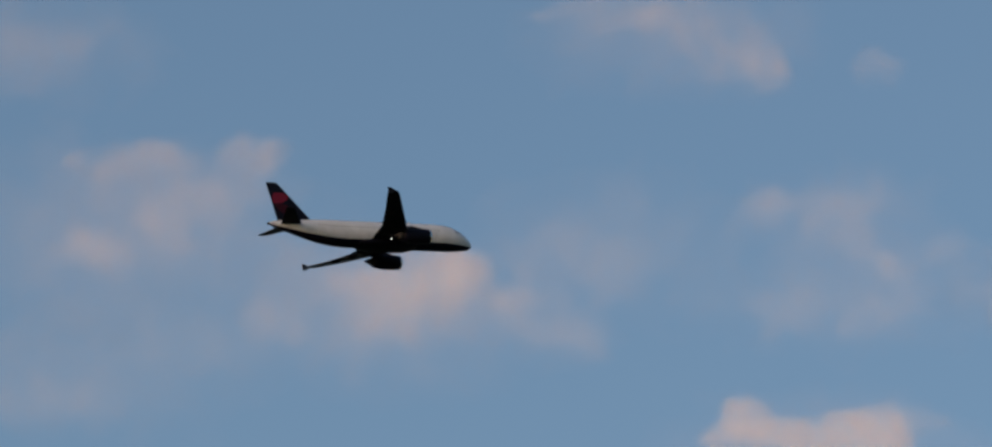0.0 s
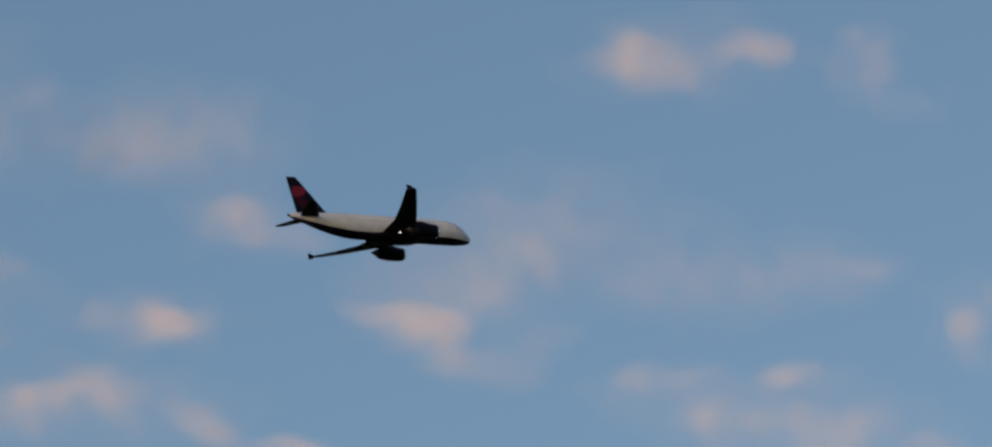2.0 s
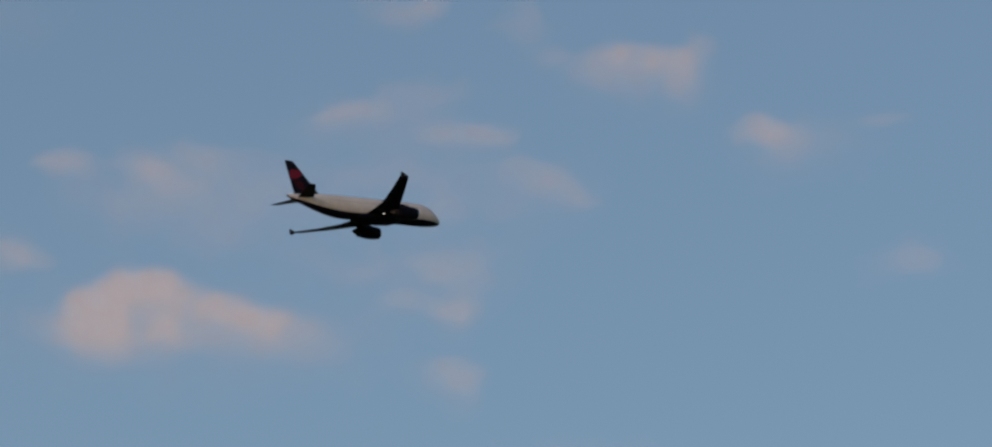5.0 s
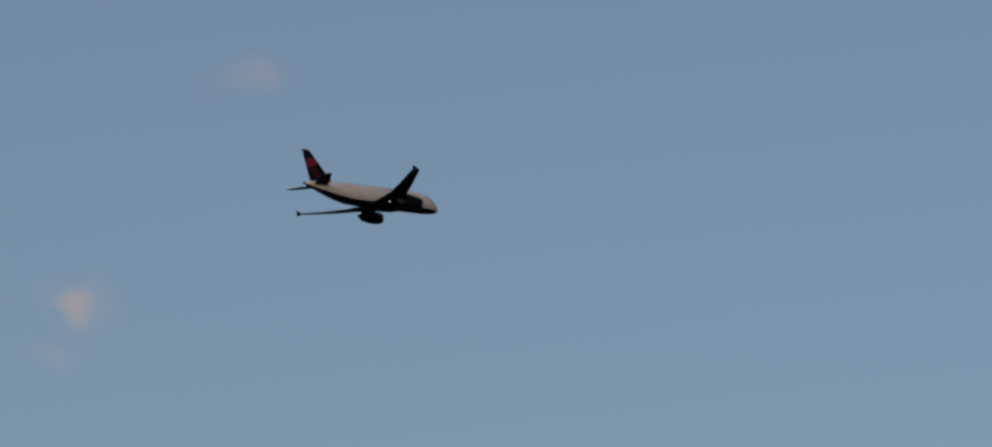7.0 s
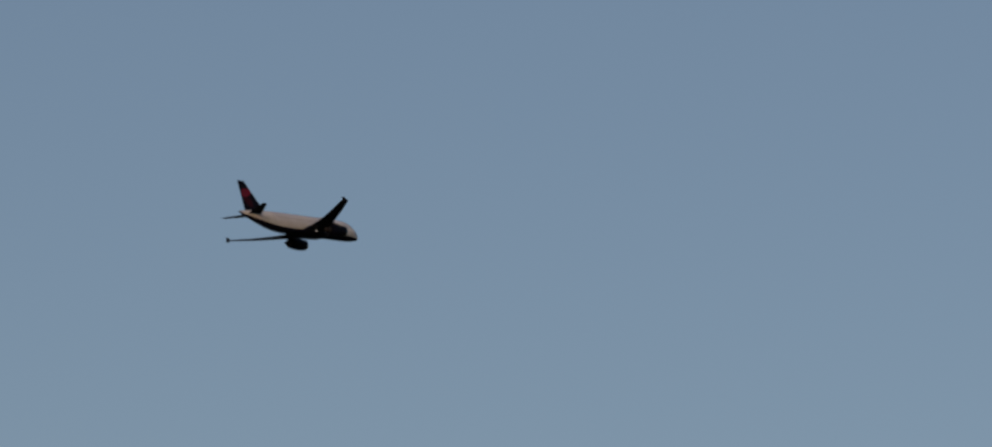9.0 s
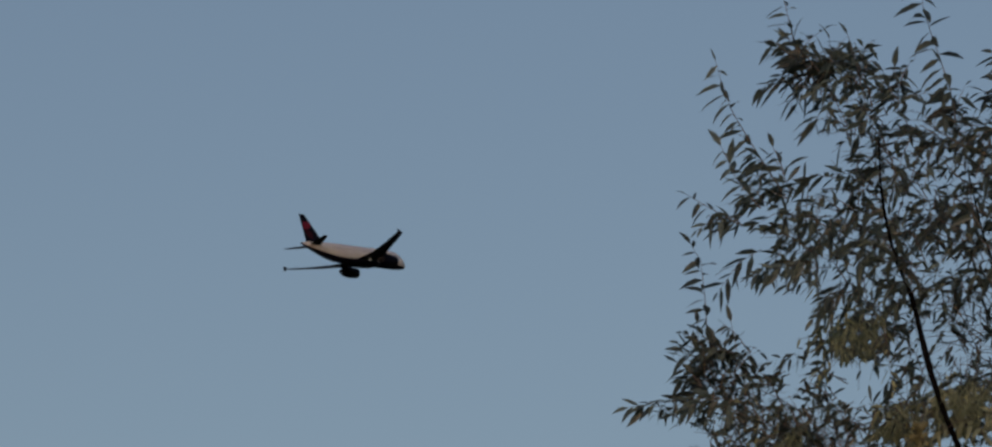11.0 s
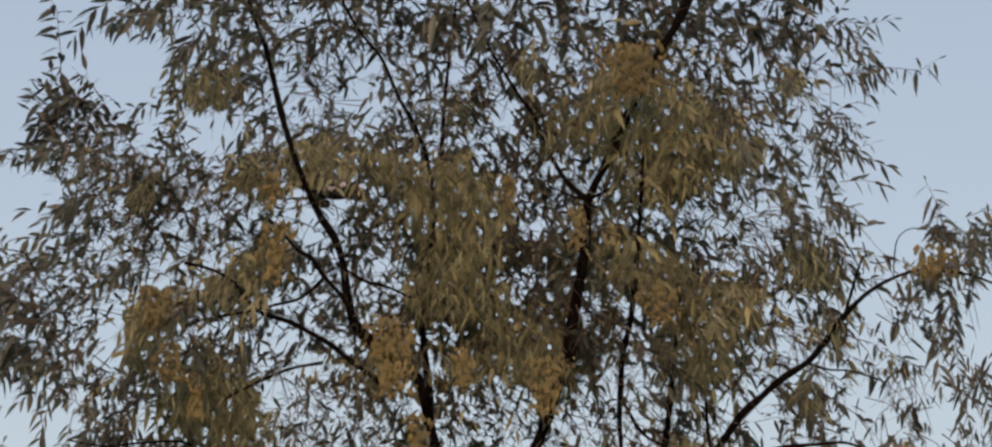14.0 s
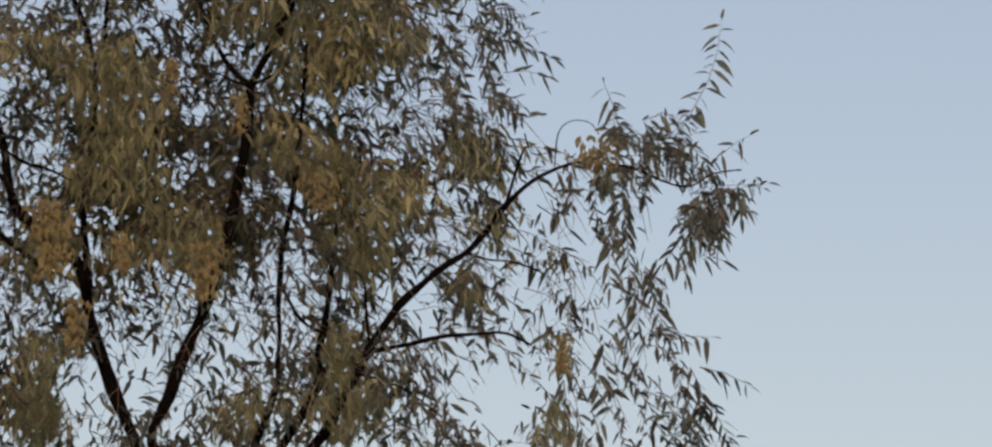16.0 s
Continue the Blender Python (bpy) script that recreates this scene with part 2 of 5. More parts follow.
def airliner():
    jet = tagged(new("airliner"), "white twin-engine airliner in flight, navy belly, navy tail with red patch", "airplane")
    fus = arc_shell("fuselage", -39, 219, WHITE, jet, "white painted upper fuselage")
    arc_shell("belly", -141, -39, NAVY, jet, "dark navy painted underside")
    turned("tail_cone", ((0, 0.2), (-0.25, 0.2), (-0.4, 0.14), (-0.42, 0.02)), DARK_METAL, jet, (NOSE - 33.45, 0, 1.22), "dark exhaust cone")
    # belly fairing under the wing
    bm = bmesh.new()
    rings = []
    for x, w, h in ((7.0, 0.4, 0.1), (6.2, 1.5, 0.5), (4.6, 2.15, 0.85), (2.0, 2.35, 0.98), (-1.0, 2.3, 0.95), (-3.0, 1.8, 0.7), (-4.8, 0.5, 0.15)):
        rings.append([(x, w * math.cos(a), -1.5 + h * math.sin(a) * (1 if math.sin(a) < 0 else 0.5)) for a in (2 * math.pi * i / 20 for i in range(20))])
    loft(bm, rings)
    part("wing_fairing", bm, NAVY, jet, "dark belly fairing")
    # cockpit glazing and cabin windows
    for side in (1, -1):
        for k, (xa, xb) in enumerate(((1.45, 1.95), (2.0, 2.6), (2.65, 3.25))):
            bm = bmesh.new()
            quad = []
            for xn, ang in ((xa, 22 + 8 * (2 - k) * 0.6), (xb, 22), (xb, 44), (xa, 40 + 6 * (2 - k))):
                r, zc = hull(xn)
                a = radians(ang if k else min(88, ang + 24))
                quad.append(Vector((NOSE - xn, side * (r + 0.02) * math.cos(a), zc + (r * 1.04 + 0.02) * math.sin(a))))
            vs = [bm.verts.new(p) for p in quad]
            inner = [bm.verts.new(p * 0.995) for p in quad]
            bm.faces.new(vs)
            for i in range(4):
                bm.faces.new((vs[i], vs[(i + 1) % 4], inner[(i + 1) % 4], inner[i]))
            part("cockpit_window", bm, GLASS, fus, "dark cockpit pane", smooth=False)
        bm = bmesh.new()
        for i in range(38):
            xn = 6.2 + i * 0.533
            r, zc = hull(xn)
            pts = []
            for dx, a in ((-0.08, 12), (0.08, 12), (0.08, 18), (-0.08, 18)):
                pts.append(bm.verts.new((NOSE - xn + dx, side * (r + 0.012) * math.cos(radians(a)), zc + (r * 1.04 + 0.012) * math.sin(radians(a)))))
            bm.faces.new(pts)
        tagged(part("cabin_windows", bm, PANES, fus, "row of small dark cabin windows", smooth=False), kind="stuff")
        for xn in (5.2, 25.0):
            bm = bmesh.new()
            r, zc = hull(xn)
            rows = []
            for a in (-14, -2, 10, 22, 32):
                row = []
                for dx in (-0.42, 0.42):
                    rr, zz = hull(xn - dx)
                    row.append((NOSE - xn + dx, side * (rr + 0.014) * math.cos(radians(a)), zz + (rr * 1.04 + 0.014) * math.sin(radians(a))))
                rows.append(row)
            loft(bm, rows, closed=False)
            part("cabin_door", bm, WHITE, fus)
    # wings
    for side, name in ((1, "wing"), (-1, "wing")):
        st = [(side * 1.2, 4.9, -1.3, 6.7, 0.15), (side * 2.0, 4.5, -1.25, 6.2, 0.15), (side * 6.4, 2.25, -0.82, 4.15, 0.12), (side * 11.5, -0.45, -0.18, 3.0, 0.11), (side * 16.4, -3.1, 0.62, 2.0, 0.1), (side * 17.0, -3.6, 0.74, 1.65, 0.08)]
        wing = flying_surface("wing", st, WING_SHADED, jet, "swept wing, grey darkened to near-black for the shade below")
        # wingtip fence
        bm = bmesh.new()
        out = [(-3.9, 0.76), (-4.7, 1.25), (-5.3, 1.3), (-5.2, 0.76), (-5.25, 0.25), (-4.7, 0.3)]
        loft(bm, [[(x, side * (17.0 + d), z + 0.02) for x, z in out] for d in (-0.03, 0.05)])
        part("wingtip_fence", bm, WING_SHADED, wing, "small arrow-shaped wingtip fence", smooth=False)
        # flap track fairings
        for y, x, z, ln in ((4.3, 0.9, -1.22, 3.1), (7.6, -0.1, -0.82, 2.6), (10.9, -1.4, -0.4, 2.1)):
            bm = bmesh.new()
            rings = []
            for s, w in ((0, 0.02), (0.1, 0.5), (0.3, 0.9), (0.55, 1), (0.8, 0.6), (1, 0.05)):
                rings.append([(x - s * ln, side * y + 0.16 * w * math.cos(q), z + 0.1 - 0.1 * s + 0.2 * w * math.sin(q)) for q in (2 * math.pi * i / 10 for i in range(10))])
            loft(bm, rings)
            part("flap_fairing", bm, WING_SHADED, wing, "canoe-shaped flap track fairing")
        # aileron and flap seams as thin proud strips
        for y0, y1, f in ((2.4, 6.2, 0.74), (6.6, 12.4, 0.72), (12.8, 16.0, 0.74)):
            bm = bmesh.new()
            rows = []
            for y in (y0, y1):
                for (ya, xa, za, ca, _), (yb, xb, zb, cb, _) in zip(st[:-1], st[1:]):
                    if abs(ya) <= y <= abs(yb):
                        s = (y - abs(ya)) / (abs(yb) - abs(ya))
                        x, z, c = xa + s * (xb - xa), za + s * (zb - za), ca + s * (cb - ca)
                rows.append([(x - f * c, side * y, z - 0.012 * c), (x - (f + 0.02) * c, side * y, z - 0.011 * c), (x - (f + 0.02) * c, side * y, z - 0.03 * c), (x - f * c, side * y, z - 0.031 * c)])
            loft(bm, rows)
            part("flap_seam", bm, DARK_METAL, wing, smooth=False)
        # engine
        eng = turned("engine", ((6.05, 0.86), (6.15, 0.95), (6.0, 1.04), (5.5, 1.14), (4.4, 1.2), (3.2, 1.16), (2.3, 1.03), (1.6, 0.92), (1.6, 0.86), (2.3, 0.9)), NAVY, jet, (0, side * 5.75, -2.1), "dark navy engine nacelle under the wing")
        turned("intake_lip", ((6.04, 0.85), (6.18, 0.92), (6.2, 0.97), (6.14, 1.02), (5.9, 1.075)), METAL, eng, (0, side * 5.75, -2.1), "polished metal intake lip")
        turned("fan", ((5.5, 0.02), (5.3, 0.16), (5.05, 0.26), (5.0, 0.86), (4.9, 0.86)), DARK_METAL, eng, (0, side * 5.75, -2.1), "dark fan and spinner")
        turned("exhaust_core", ((2.2, 0.7), (1.4, 0.6), (0.9, 0.48), (0.9, 0.4), (0.5, 0.28), (0.1, 0.04)), DARK_METAL, eng, (0, side * 5.75, -2.1), "dark metal exhaust core")
        bm = bmesh.new()
        loft(bm, [[(x, side * 5.75 + 0.16 * k * w, z) for k, x, z in ((-1, xa, za), (1, xa, za), (1, xb, zb), (-1, xb, zb))] for w, xa, za, xb, zb in ((0.5, 5.0, -0.82, 4.9, -0.95), (1, 3.4, -0.5, 3.2, -1.1), (1, 1.6, -0.62, 1.6, -1.3), (0.4, -0.2, -0.9, 0.0, -1.0))])
        part("pylon", bm, WING_SHADED, eng, "slim engine pylon", smooth=False)
        # landing light under the wing root
        turned("landing_light", ((0.05, 0.02), (0.04, 0.06), (0.0, 0.085), (-0.1, 0.06), (-0.12, 0.02)), LAMP, wing, (1.15, side * 2.75, -1.5), "lit white landing light", n=14)
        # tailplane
        flying_surface("stabilizer", [(side * 0.5, -12.4, 0.95, 3.7, 0.1), (side * 1.0, -12.75, 1.0, 3.4, 0.1), (side * 5.8, -15.75, 1.48, 1.5, 0.09), (side * 6.2, -16.2, 1.53, 1.15, 0.06)], WING_SHADED, jet, "swept tailplane, grey darkened to near-black for shade")
    # fin: dark with a red patch
    fin_st = [(1.2, -9.4, 0, 6.9, 0.07), (1.9, -10.55, 0, 5.75, 0.09), (2.3, -10.95, 0, 5.45, 0.09), (7.5, -15.4, 0, 2.1, 0.09), (7.95, -15.9, 0, 1.65, 0.05)]
    fin = flying_surface("fin", fin_st, NAVY, jet, "navy tail fin with red patch", upright=True)
    upper = ((4.6, 0.62, 0.95), (4.95, 0.4, 0.95), (5.4, 0.16, 0.93), (5.9, 0.08, 0.85), (6.3, 0.18, 0.7))
    lower = ((2.5, 0.5, 0.62), (3.1, 0.46, 0.78), (3.7, 0.4, 0.86), (4.2, 0.44, 0.9), (4.5, 0.58, 0.92))
    for side, patch, paint, say in ((1, upper, RED, "red painted tail marking"), (-1, upper, RED, "red painted tail marking"), (1, lower, DARK_RED, "dark red lower tail marking"), (-1, lower, DARK_RED, "dark red lower tail marking")):
        bm = bmesh.new()
        rows = []
        for z, f0, f1 in patch:
            s = (z - 2.3) / 5.2
            x, c = -10.95 - 4.45 * s, 5.45 - 3.35 * s
            row = []
            for i in range(6):
                f = f0 + (f1 - f0) * i / 5
                t = 5 * 0.09 * (0.2969 * math.sqrt(f) - 0.126 * f - 0.3516 * f * f + 0.2843 * f ** 3 - 0.1015 * f ** 4) + 0.002
                row.append((x - f * c, side * ((0.03 * math.sin(math.pi * f) * side + t) * c + 0.02), z))
            rows.append(row)
        loft(bm, rows, closed=False)
        part("red_patch", bm, paint, fin, say)
    bm = bmesh.new()
    loft(bm, [[(x, y * w, z) for x, y, z in ((6.2, 0.05, 2.05), (5.7, 0.05, 2.45), (5.5, 0.05, 2.45), (5.6, 0.05, 2.05))] for w in (-1, 1)])
    part("antenna", bm, WHITE, fus, smooth=False)
    return jet


jet = airliner()


# ---- clouds ----
CLOUD_LABEL = {0: "very faint veil of evening vapour", 1: "thin faint wisp of evening cloud", 2: "soft pinkish grey evening cloud", 3: "bright pink-lit puffy evening cumulus cloud"}
OPACITY = {0: 0.06, 1: 0.09, 2: 0.14, 3: 0.25}


def cloud(*lobes, far=4500.0):
    """A bulging bank of vapour heaped up from soft lobes: (bearing, height angle, width, height, thickness grade) each."""
    az, el = lobes[0][:2]
    a, e = radians(az), radians(el)
    base = EYE + far * Vector((math.cos(e) * math.cos(a), math.cos(e) * math.sin(a), math.sin(e)))
    stand = Matrix.LocRotScale(base, Euler((0, 0, a - math.pi / 2)), None)
    back = stand.inverted()
    heaps = []
    for az, el, wide, high, grade in lobes:
        a, e = radians(az), radians(el)
        p = back @ (EYE + far * Vector((math.cos(e) * math.cos(a), math.cos(e) * math.sin(a), math.sin(e))))
        heaps.append((p.x, p.z, wide * 1.3, high * 1.3, grade))
    x0, x1 = min(h[0] - 1.3 * h[2] for h in heaps), max(h[0] + 1.3 * h[2] for h in heaps)
    z0, z1 = min(h[1] - 1.3 * h[3] for h in heaps), max(h[1] + 1.3 * h[3] for h in heaps)
    step = max(2.2, (x1 - x0) / 170)
    nx, nz = int((x1 - x0) / step) + 2, int((z1 - z0) / step) + 2
    gx, gz = np.meshgrid(x0 + step * np.arange(nx), z0 + step * np.arange(nz))
    big = np.empty(gx.shape + (2,))
    tufts = np.empty(gx.shape)
    for r in range(nz):
        for c in range(nx):
            q = Vector((base.x * 0.01 + gx[r, c] * 0.03, 3.7, base.z * 0.01 + gz[r, c] * 0.03))
            v = noise.noise_vector(q) + noise.noise_vector(q * 2.3) * 0.55 + noise.noise_vector(q * 5.1) * 0.3 + noise.noise_vector(q * 11.0) * 0.12
            big[r, c] = v.x, v.z
            tufts[r, c] = noise.noise(q * 1.3 + Vector((7, 0, 0))) + 0.6 * noise.noise(q * 3.1 + Vector((0, 9, 0))) + 0.3 * noise.noise(q * 7.0)
    clear = np.ones(gx.shape)
    bulge = np.zeros(gx.shape)
    for hx, hz, w, h, grade in heaps:
        amount = 0.3 if grade > 1 else 0.45
        u = (gx - hx) / w + amount * big[..., 0] * min(1.0, 40 / w)
        v = (gz - hz) / h + amount * big[..., 1] * min(1.0, 40 / h)
        d = np.sqrt(u * u + v * v)
        soft = np.where(v > 0, 0.45 if grade == 3 else 0.65, 0.95)
        t = np.clip((1 - d) / soft, 0, 1)
        low = np.clip((v + 1.25) / 1.35, 0, 1)
        clear *= 1 - OPACITY[grade] * t * t * (3 - 2 * t) * (0.15 + 0.85 * low * low * (3 - 2 * low))
        bulge += (0.3 + grade) * np.exp(-1.5 * (((gx - hx) / w) ** 2 + ((gz - hz) / h) ** 2))
    cover = (1 - clear) * np.clip(1 + 0.5 * tufts, 0.35, 1.5)
    cover[1:-1, 1:-1] = (cover[1:-1, 1:-1] * 2 + cover[:-2, 1:-1] + cover[2:, 1:-1] + cover[1:-1, :-2] + cover[1:-1, 2:]) / 6
    # fade the grid's border so that no straight edge shows
    cover[0, :] = cover[-1, :] = cover[:, 0] = cover[:, -1] = 0
    depth = 0.06 * min(x1 - x0, z1 - z0) / max(1.0, bulge.max())
    # thick vapour saturates; half of the cover lies on the near skin, half on the far one
    knee = cover - 0.36
    cover = np.where(knee > 0, 0.36 + 0.1 * np.tanh(knee / 0.1), cover)
    flat = (1 - np.sqrt(1 - cover)).reshape(-1)
    kept = []
    for r in range(nz - 1):
        for c in range(nx - 1):
            k = r * nx + c
            four = (k, k + 1, k + nx + 1, k + nx)
            if max(flat[i] for i in four) > 0.002:
                kept.append(four)
    used = sorted({i for f in kept for i in f})
    place = {i: n for n, i in enumerate(used)}
    verts, faces = [], []
    px, pz, out = gx.reshape(-1), gz.reshape(-1), (depth * bulge).reshape(-1)
    for way in (-1.0, 0.7):
        first = len(verts)
        verts += [(float(px[i]), way * float(out[i]), float(pz[i])) for i in used]
        faces += [tuple(first + place[i] for i in (f if way < 0 else f[::-1])) for f in kept]
    me = bpy.data.meshes.new("cloud")
    me.from_pydata(verts, [], faces)
    me.attributes.new("thickness", "FLOAT", "POINT").data.foreach_set("value", [float(flat[i]) for i in used] * 2)
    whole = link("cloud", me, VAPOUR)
    whole.matrix_world = stand
    tagged(whole, CLOUD_LABEL[max(row[4] for row in lobes)], "cloud", "evening clouds")


cloud((100.79, 24.79, 27, 11, 1), (100.16, 24.82, 40, 16, 1), (99.66, 24.67, 36, 22, 1), (99.22, 24.41, 27, 20, 1), (98.82, 24.14, 19, 17, 2), (98.69, 24.14, 9, 11, 2), (99.04, 24.17, 32, 22, 1), (99.85, 24.47, 104, 50, 0))
cloud((97.75, 24.29, 19, 14, 1))
cloud((98.32, 23.02, 50, 22, 1), (98.84, 23.08, 22, 18, 0), (98.08, 22.61, 27, 18, 1), (97.77, 22.40, 25, 13, 1), (97.59, 22.32, 13, 9, 1), (98.20, 22.78, 76, 50, 0), (97.09, 22.53, 27, 18, 0))
cloud((103.95, 23.48, 31, 16, 2), (103.74, 23.50, 13, 13, 2), (105.35, 23.37, 25, 15, 2), (105.10, 23.38, 30, 18, 1), (104.86, 23.50, 22, 15, 1), (104.35, 23.08, 56, 37, 1), (104.53, 22.85, 40, 25, 1), (104.78, 22.79, 76, 57, 0), (105.39, 22.46, 30, 18, 1), (105.76, 22.59, 76, 78, 0))
cloud((102.32, 22.39, 40, 30, 3), (102.05, 22.47, 30, 22, 2), (101.86, 22.36, 24, 25, 3), (102.35, 22.07, 48, 32, 2), (102.73, 22.30, 30, 25, 1), (102.91, 22.07, 45, 37, 1), (103.35, 22.46, 45, 31, 1), (102.04, 21.96, 45, 25, 1), (101.24, 22.02, 40, 25, 0), (101.43, 22.13, 22, 15, 1), (100.69, 21.79, 30, 17, 0), (100.93, 21.73, 40, 21, 0), (102.41, 21.73, 101, 46, 0), (103.71, 22.00, 25, 21, 1), (104.52, 22.22, 151, 83, 0))
cloud((105.42, 21.51, 117, 58, 0), (105.97, 21.21, 54, 27, 0))
cloud((99.12, 21.06, 20, 18, 3), (99.30, 20.89, 19, 14, 3), (98.85, 20.92, 27, 15, 3), (98.48, 20.84, 32, 18, 3), (98.11, 20.93, 22, 16, 3), (97.80, 21.02, 17, 17, 3), (97.74, 20.77, 20, 18, 3), (98.66, 20.65, 40, 18, 2), (98.11, 20.57, 40, 20, 2), (97.62, 20.83, 14, 22, 2), (97.45, 21.03, 19, 13, 1), (98.90, 20.48, 45, 18, 1), (97.86, 20.37, 32, 18, 1), (98.35, 20.65, 108, 54, 0))
cloud((95.19, 21.62, 16, 14, 2), (95.25, 21.65, 12, 10, 1), (95.04, 21.47, 22, 16, 1), (94.67, 21.25, 27, 14, 1), (94.92, 21.34, 40, 18, 0), (95.10, 21.51, 45, 32, 0))
cloud((95.87, 20.56, 23, 18, 2), (95.78, 20.53, 15, 14, 3), (96.06, 20.65, 14, 10, 2), (96.52, 20.63, 27, 14, 1), (95.54, 20.54, 18, 16, 1), (96.03, 20.55, 68, 27, 0))
cloud((93.33, 20.64, 18, 14, 3), (93.21, 20.47, 22, 16, 3), (93.76, 20.64, 22, 13, 2), (93.52, 20.67, 18, 13, 2), (93.03, 20.65, 16, 10, 2), (93.95, 20.74, 14, 9, 1), (93.45, 20.45, 25, 16, 2), (93.15, 20.24, 20, 18, 2), (93.03, 20.10, 22, 16, 1), (92.66, 20.86, 20, 16, 1), (92.54, 20.11, 32, 22, 1), (92.29, 20.34, 32, 27, 0), (92.17, 21.32, 16, 18, 1), (92.41, 21.43, 14, 11, 1), (92.11, 21.03, 14, 18, 0), (92.78, 21.03, 40, 32, 0))
cloud((97.25, 19.89, 19, 12, 2), (96.92, 19.94, 22, 11, 2), (96.50, 20.09, 20, 14, 2), (96.67, 19.84, 40, 18, 2), (97.15, 19.71, 36, 20, 2), (96.19, 19.85, 27, 18, 1), (95.45, 19.60, 25, 13, 2), (95.58, 19.75, 27, 14, 1), (96.49, 19.73, 117, 40, 0))
cloud((94.65, 19.41, 25, 14, 3), (94.41, 19.39, 18, 14, 2), (94.89, 19.27, 27, 16, 2), (94.53, 19.22, 40, 18, 2), (94.22, 19.17, 22, 14, 1), (95.32, 19.61, 18, 11, 2), (95.20, 19.49, 16, 9, 1))
cloud((91.11, 22.90, 34, 25, 2), (91.17, 23.07, 22, 18, 2), (91.38, 23.09, 27, 18, 1), (90.92, 22.80, 20, 18, 2), (90.36, 23.13, 27, 11, 1), (90.11, 23.15, 25, 14, 2), (89.95, 23.09, 16, 13, 2), (90.54, 23.02, 22, 14, 1), (90.79, 22.97, 81, 40, 0))
cloud((89.17, 23.19, 13, 14, 1), (88.93, 22.99, 16, 11, 1), (88.84, 22.76, 16, 27, 1), (88.58, 22.35, 27, 18, 0), (89.06, 22.88, 32, 40, 0))
cloud((88.08, 20.50, 18, 16, 2), (88.05, 20.39, 22, 20, 1), (88.08, 20.39, 36, 32, 0))
cloud((91.26, 20.11, 20, 14, 2), (91.38, 20.15, 16, 11, 1), (90.83, 20.07, 22, 16, 1), (90.68, 19.71, 18, 16, 2), (90.59, 19.54, 20, 16, 1), (91.02, 19.84, 63, 36, 0))
cloud((89.89, 20.11, 20, 14, 2), (90.04, 20.04, 20, 14, 1), (89.74, 20.05, 18, 16, 1), (90.22, 19.66, 36, 18, 1), (89.50, 19.60, 32, 20, 1), (89.38, 19.43, 36, 18, 0), (89.07, 19.60, 27, 18, 0), (89.80, 19.72, 81, 40, 0))
cloud((88.38, 19.36, 16, 10, 1), (88.59, 19.48, 18, 11, 1))
cloud((87.56, 19.08, 27, 9, 2), (87.77, 19.12, 18, 8, 1))
cloud((85.21, 19.50, 22, 13, 2), (85.33, 19.47, 18, 11, 1))
cloud((84.42, 19.43, 19, 14, 2), (84.54, 19.46, 22, 14, 1), (84.06, 19.56, 22, 14, 1), (84.24, 19.31, 27, 18, 0))
cloud((87.46, 22.41, 17, 13, 2), (87.35, 22.44, 11, 9, 1))
cloud((84.90, 21.95, 16, 14, 0), (84.89, 21.95, 10, 9, 0))
cloud((89.04, 21.05, 32, 11, 1), (89.47, 20.96, 50, 22, 0))
cloud((84.34, 18.49, 14, 13, 3), (84.41, 18.37, 26, 18, 3), (84.59, 18.21, 34, 19, 3), (84.83, 18.18, 27, 18, 3), (85.02, 18.02, 30, 17, 3), (84.17, 18.25, 18, 21, 3), (83.90, 18.18, 19, 16, 3), (83.63, 18.16, 23, 13, 3), (83.27, 18.08, 23, 13, 3), (82.91, 18.00, 22, 13, 2), (83.75, 17.92, 58, 18, 2), (84.59, 17.86, 54, 22, 3), (82.85, 17.83, 27, 14, 2), (84.05, 17.92, 144, 50, 0))
cloud((88.99, 18.14, 32, 22, 3), (88.74, 18.03, 19, 16, 3), (89.11, 18.25, 18, 14, 3), (88.92, 18.04, 50, 32, 0))
cloud((87.38, 19.06, 29, 10, 2), (87.56, 19.10, 20, 9, 1), (88.17, 19.37, 20, 10, 1), (88.54, 19.48, 27, 14, 0), (87.20, 19.04, 16, 8, 1))
cloud((85.80, 18.65, 26, 14, 2), (86.17, 18.60, 27, 22, 1), (86.41, 18.54, 36, 27, 0), (85.56, 18.60, 20, 11, 1))
cloud((83.93, 19.58, 27, 14, 1), (83.38, 19.41, 40, 18, 0))
cloud((81.37, 19.78, 32, 12, 2), (81.67, 19.79, 22, 14, 1), (81.07, 19.84, 20, 11, 1), (81.79, 20.25, 40, 14, 1), (82.34, 20.03, 36, 14, 1), (82.58, 19.97, 22, 11, 1), (82.22, 19.74, 72, 36, 0))
cloud((80.71, 19.43, 27, 18, 1), (80.53, 19.25, 18, 14, 1), (81.63, 19.10, 27, 18, 1), (82.23, 19.34, 45, 18, 0), (81.14, 19.21, 68, 36, 0))
cloud((81.63, 18.64, 27, 14, 1), (81.46, 18.18, 22, 12, 2), (81.94, 18.25, 18, 11, 1), (81.34, 18.47, 22, 14, 1), (82.54, 18.60, 36, 22, 0), (81.70, 18.47, 63, 40, 0))
cloud((79.88, 20.42, 32, 18, 2), (79.46, 20.34, 27, 20, 2), (79.63, 20.53, 27, 14, 2), (79.21, 20.52, 18, 14, 1), (80.58, 20.52, 18, 14, 1), (80.85, 20.90, 22, 18, 1), (79.70, 20.30, 63, 32, 0))
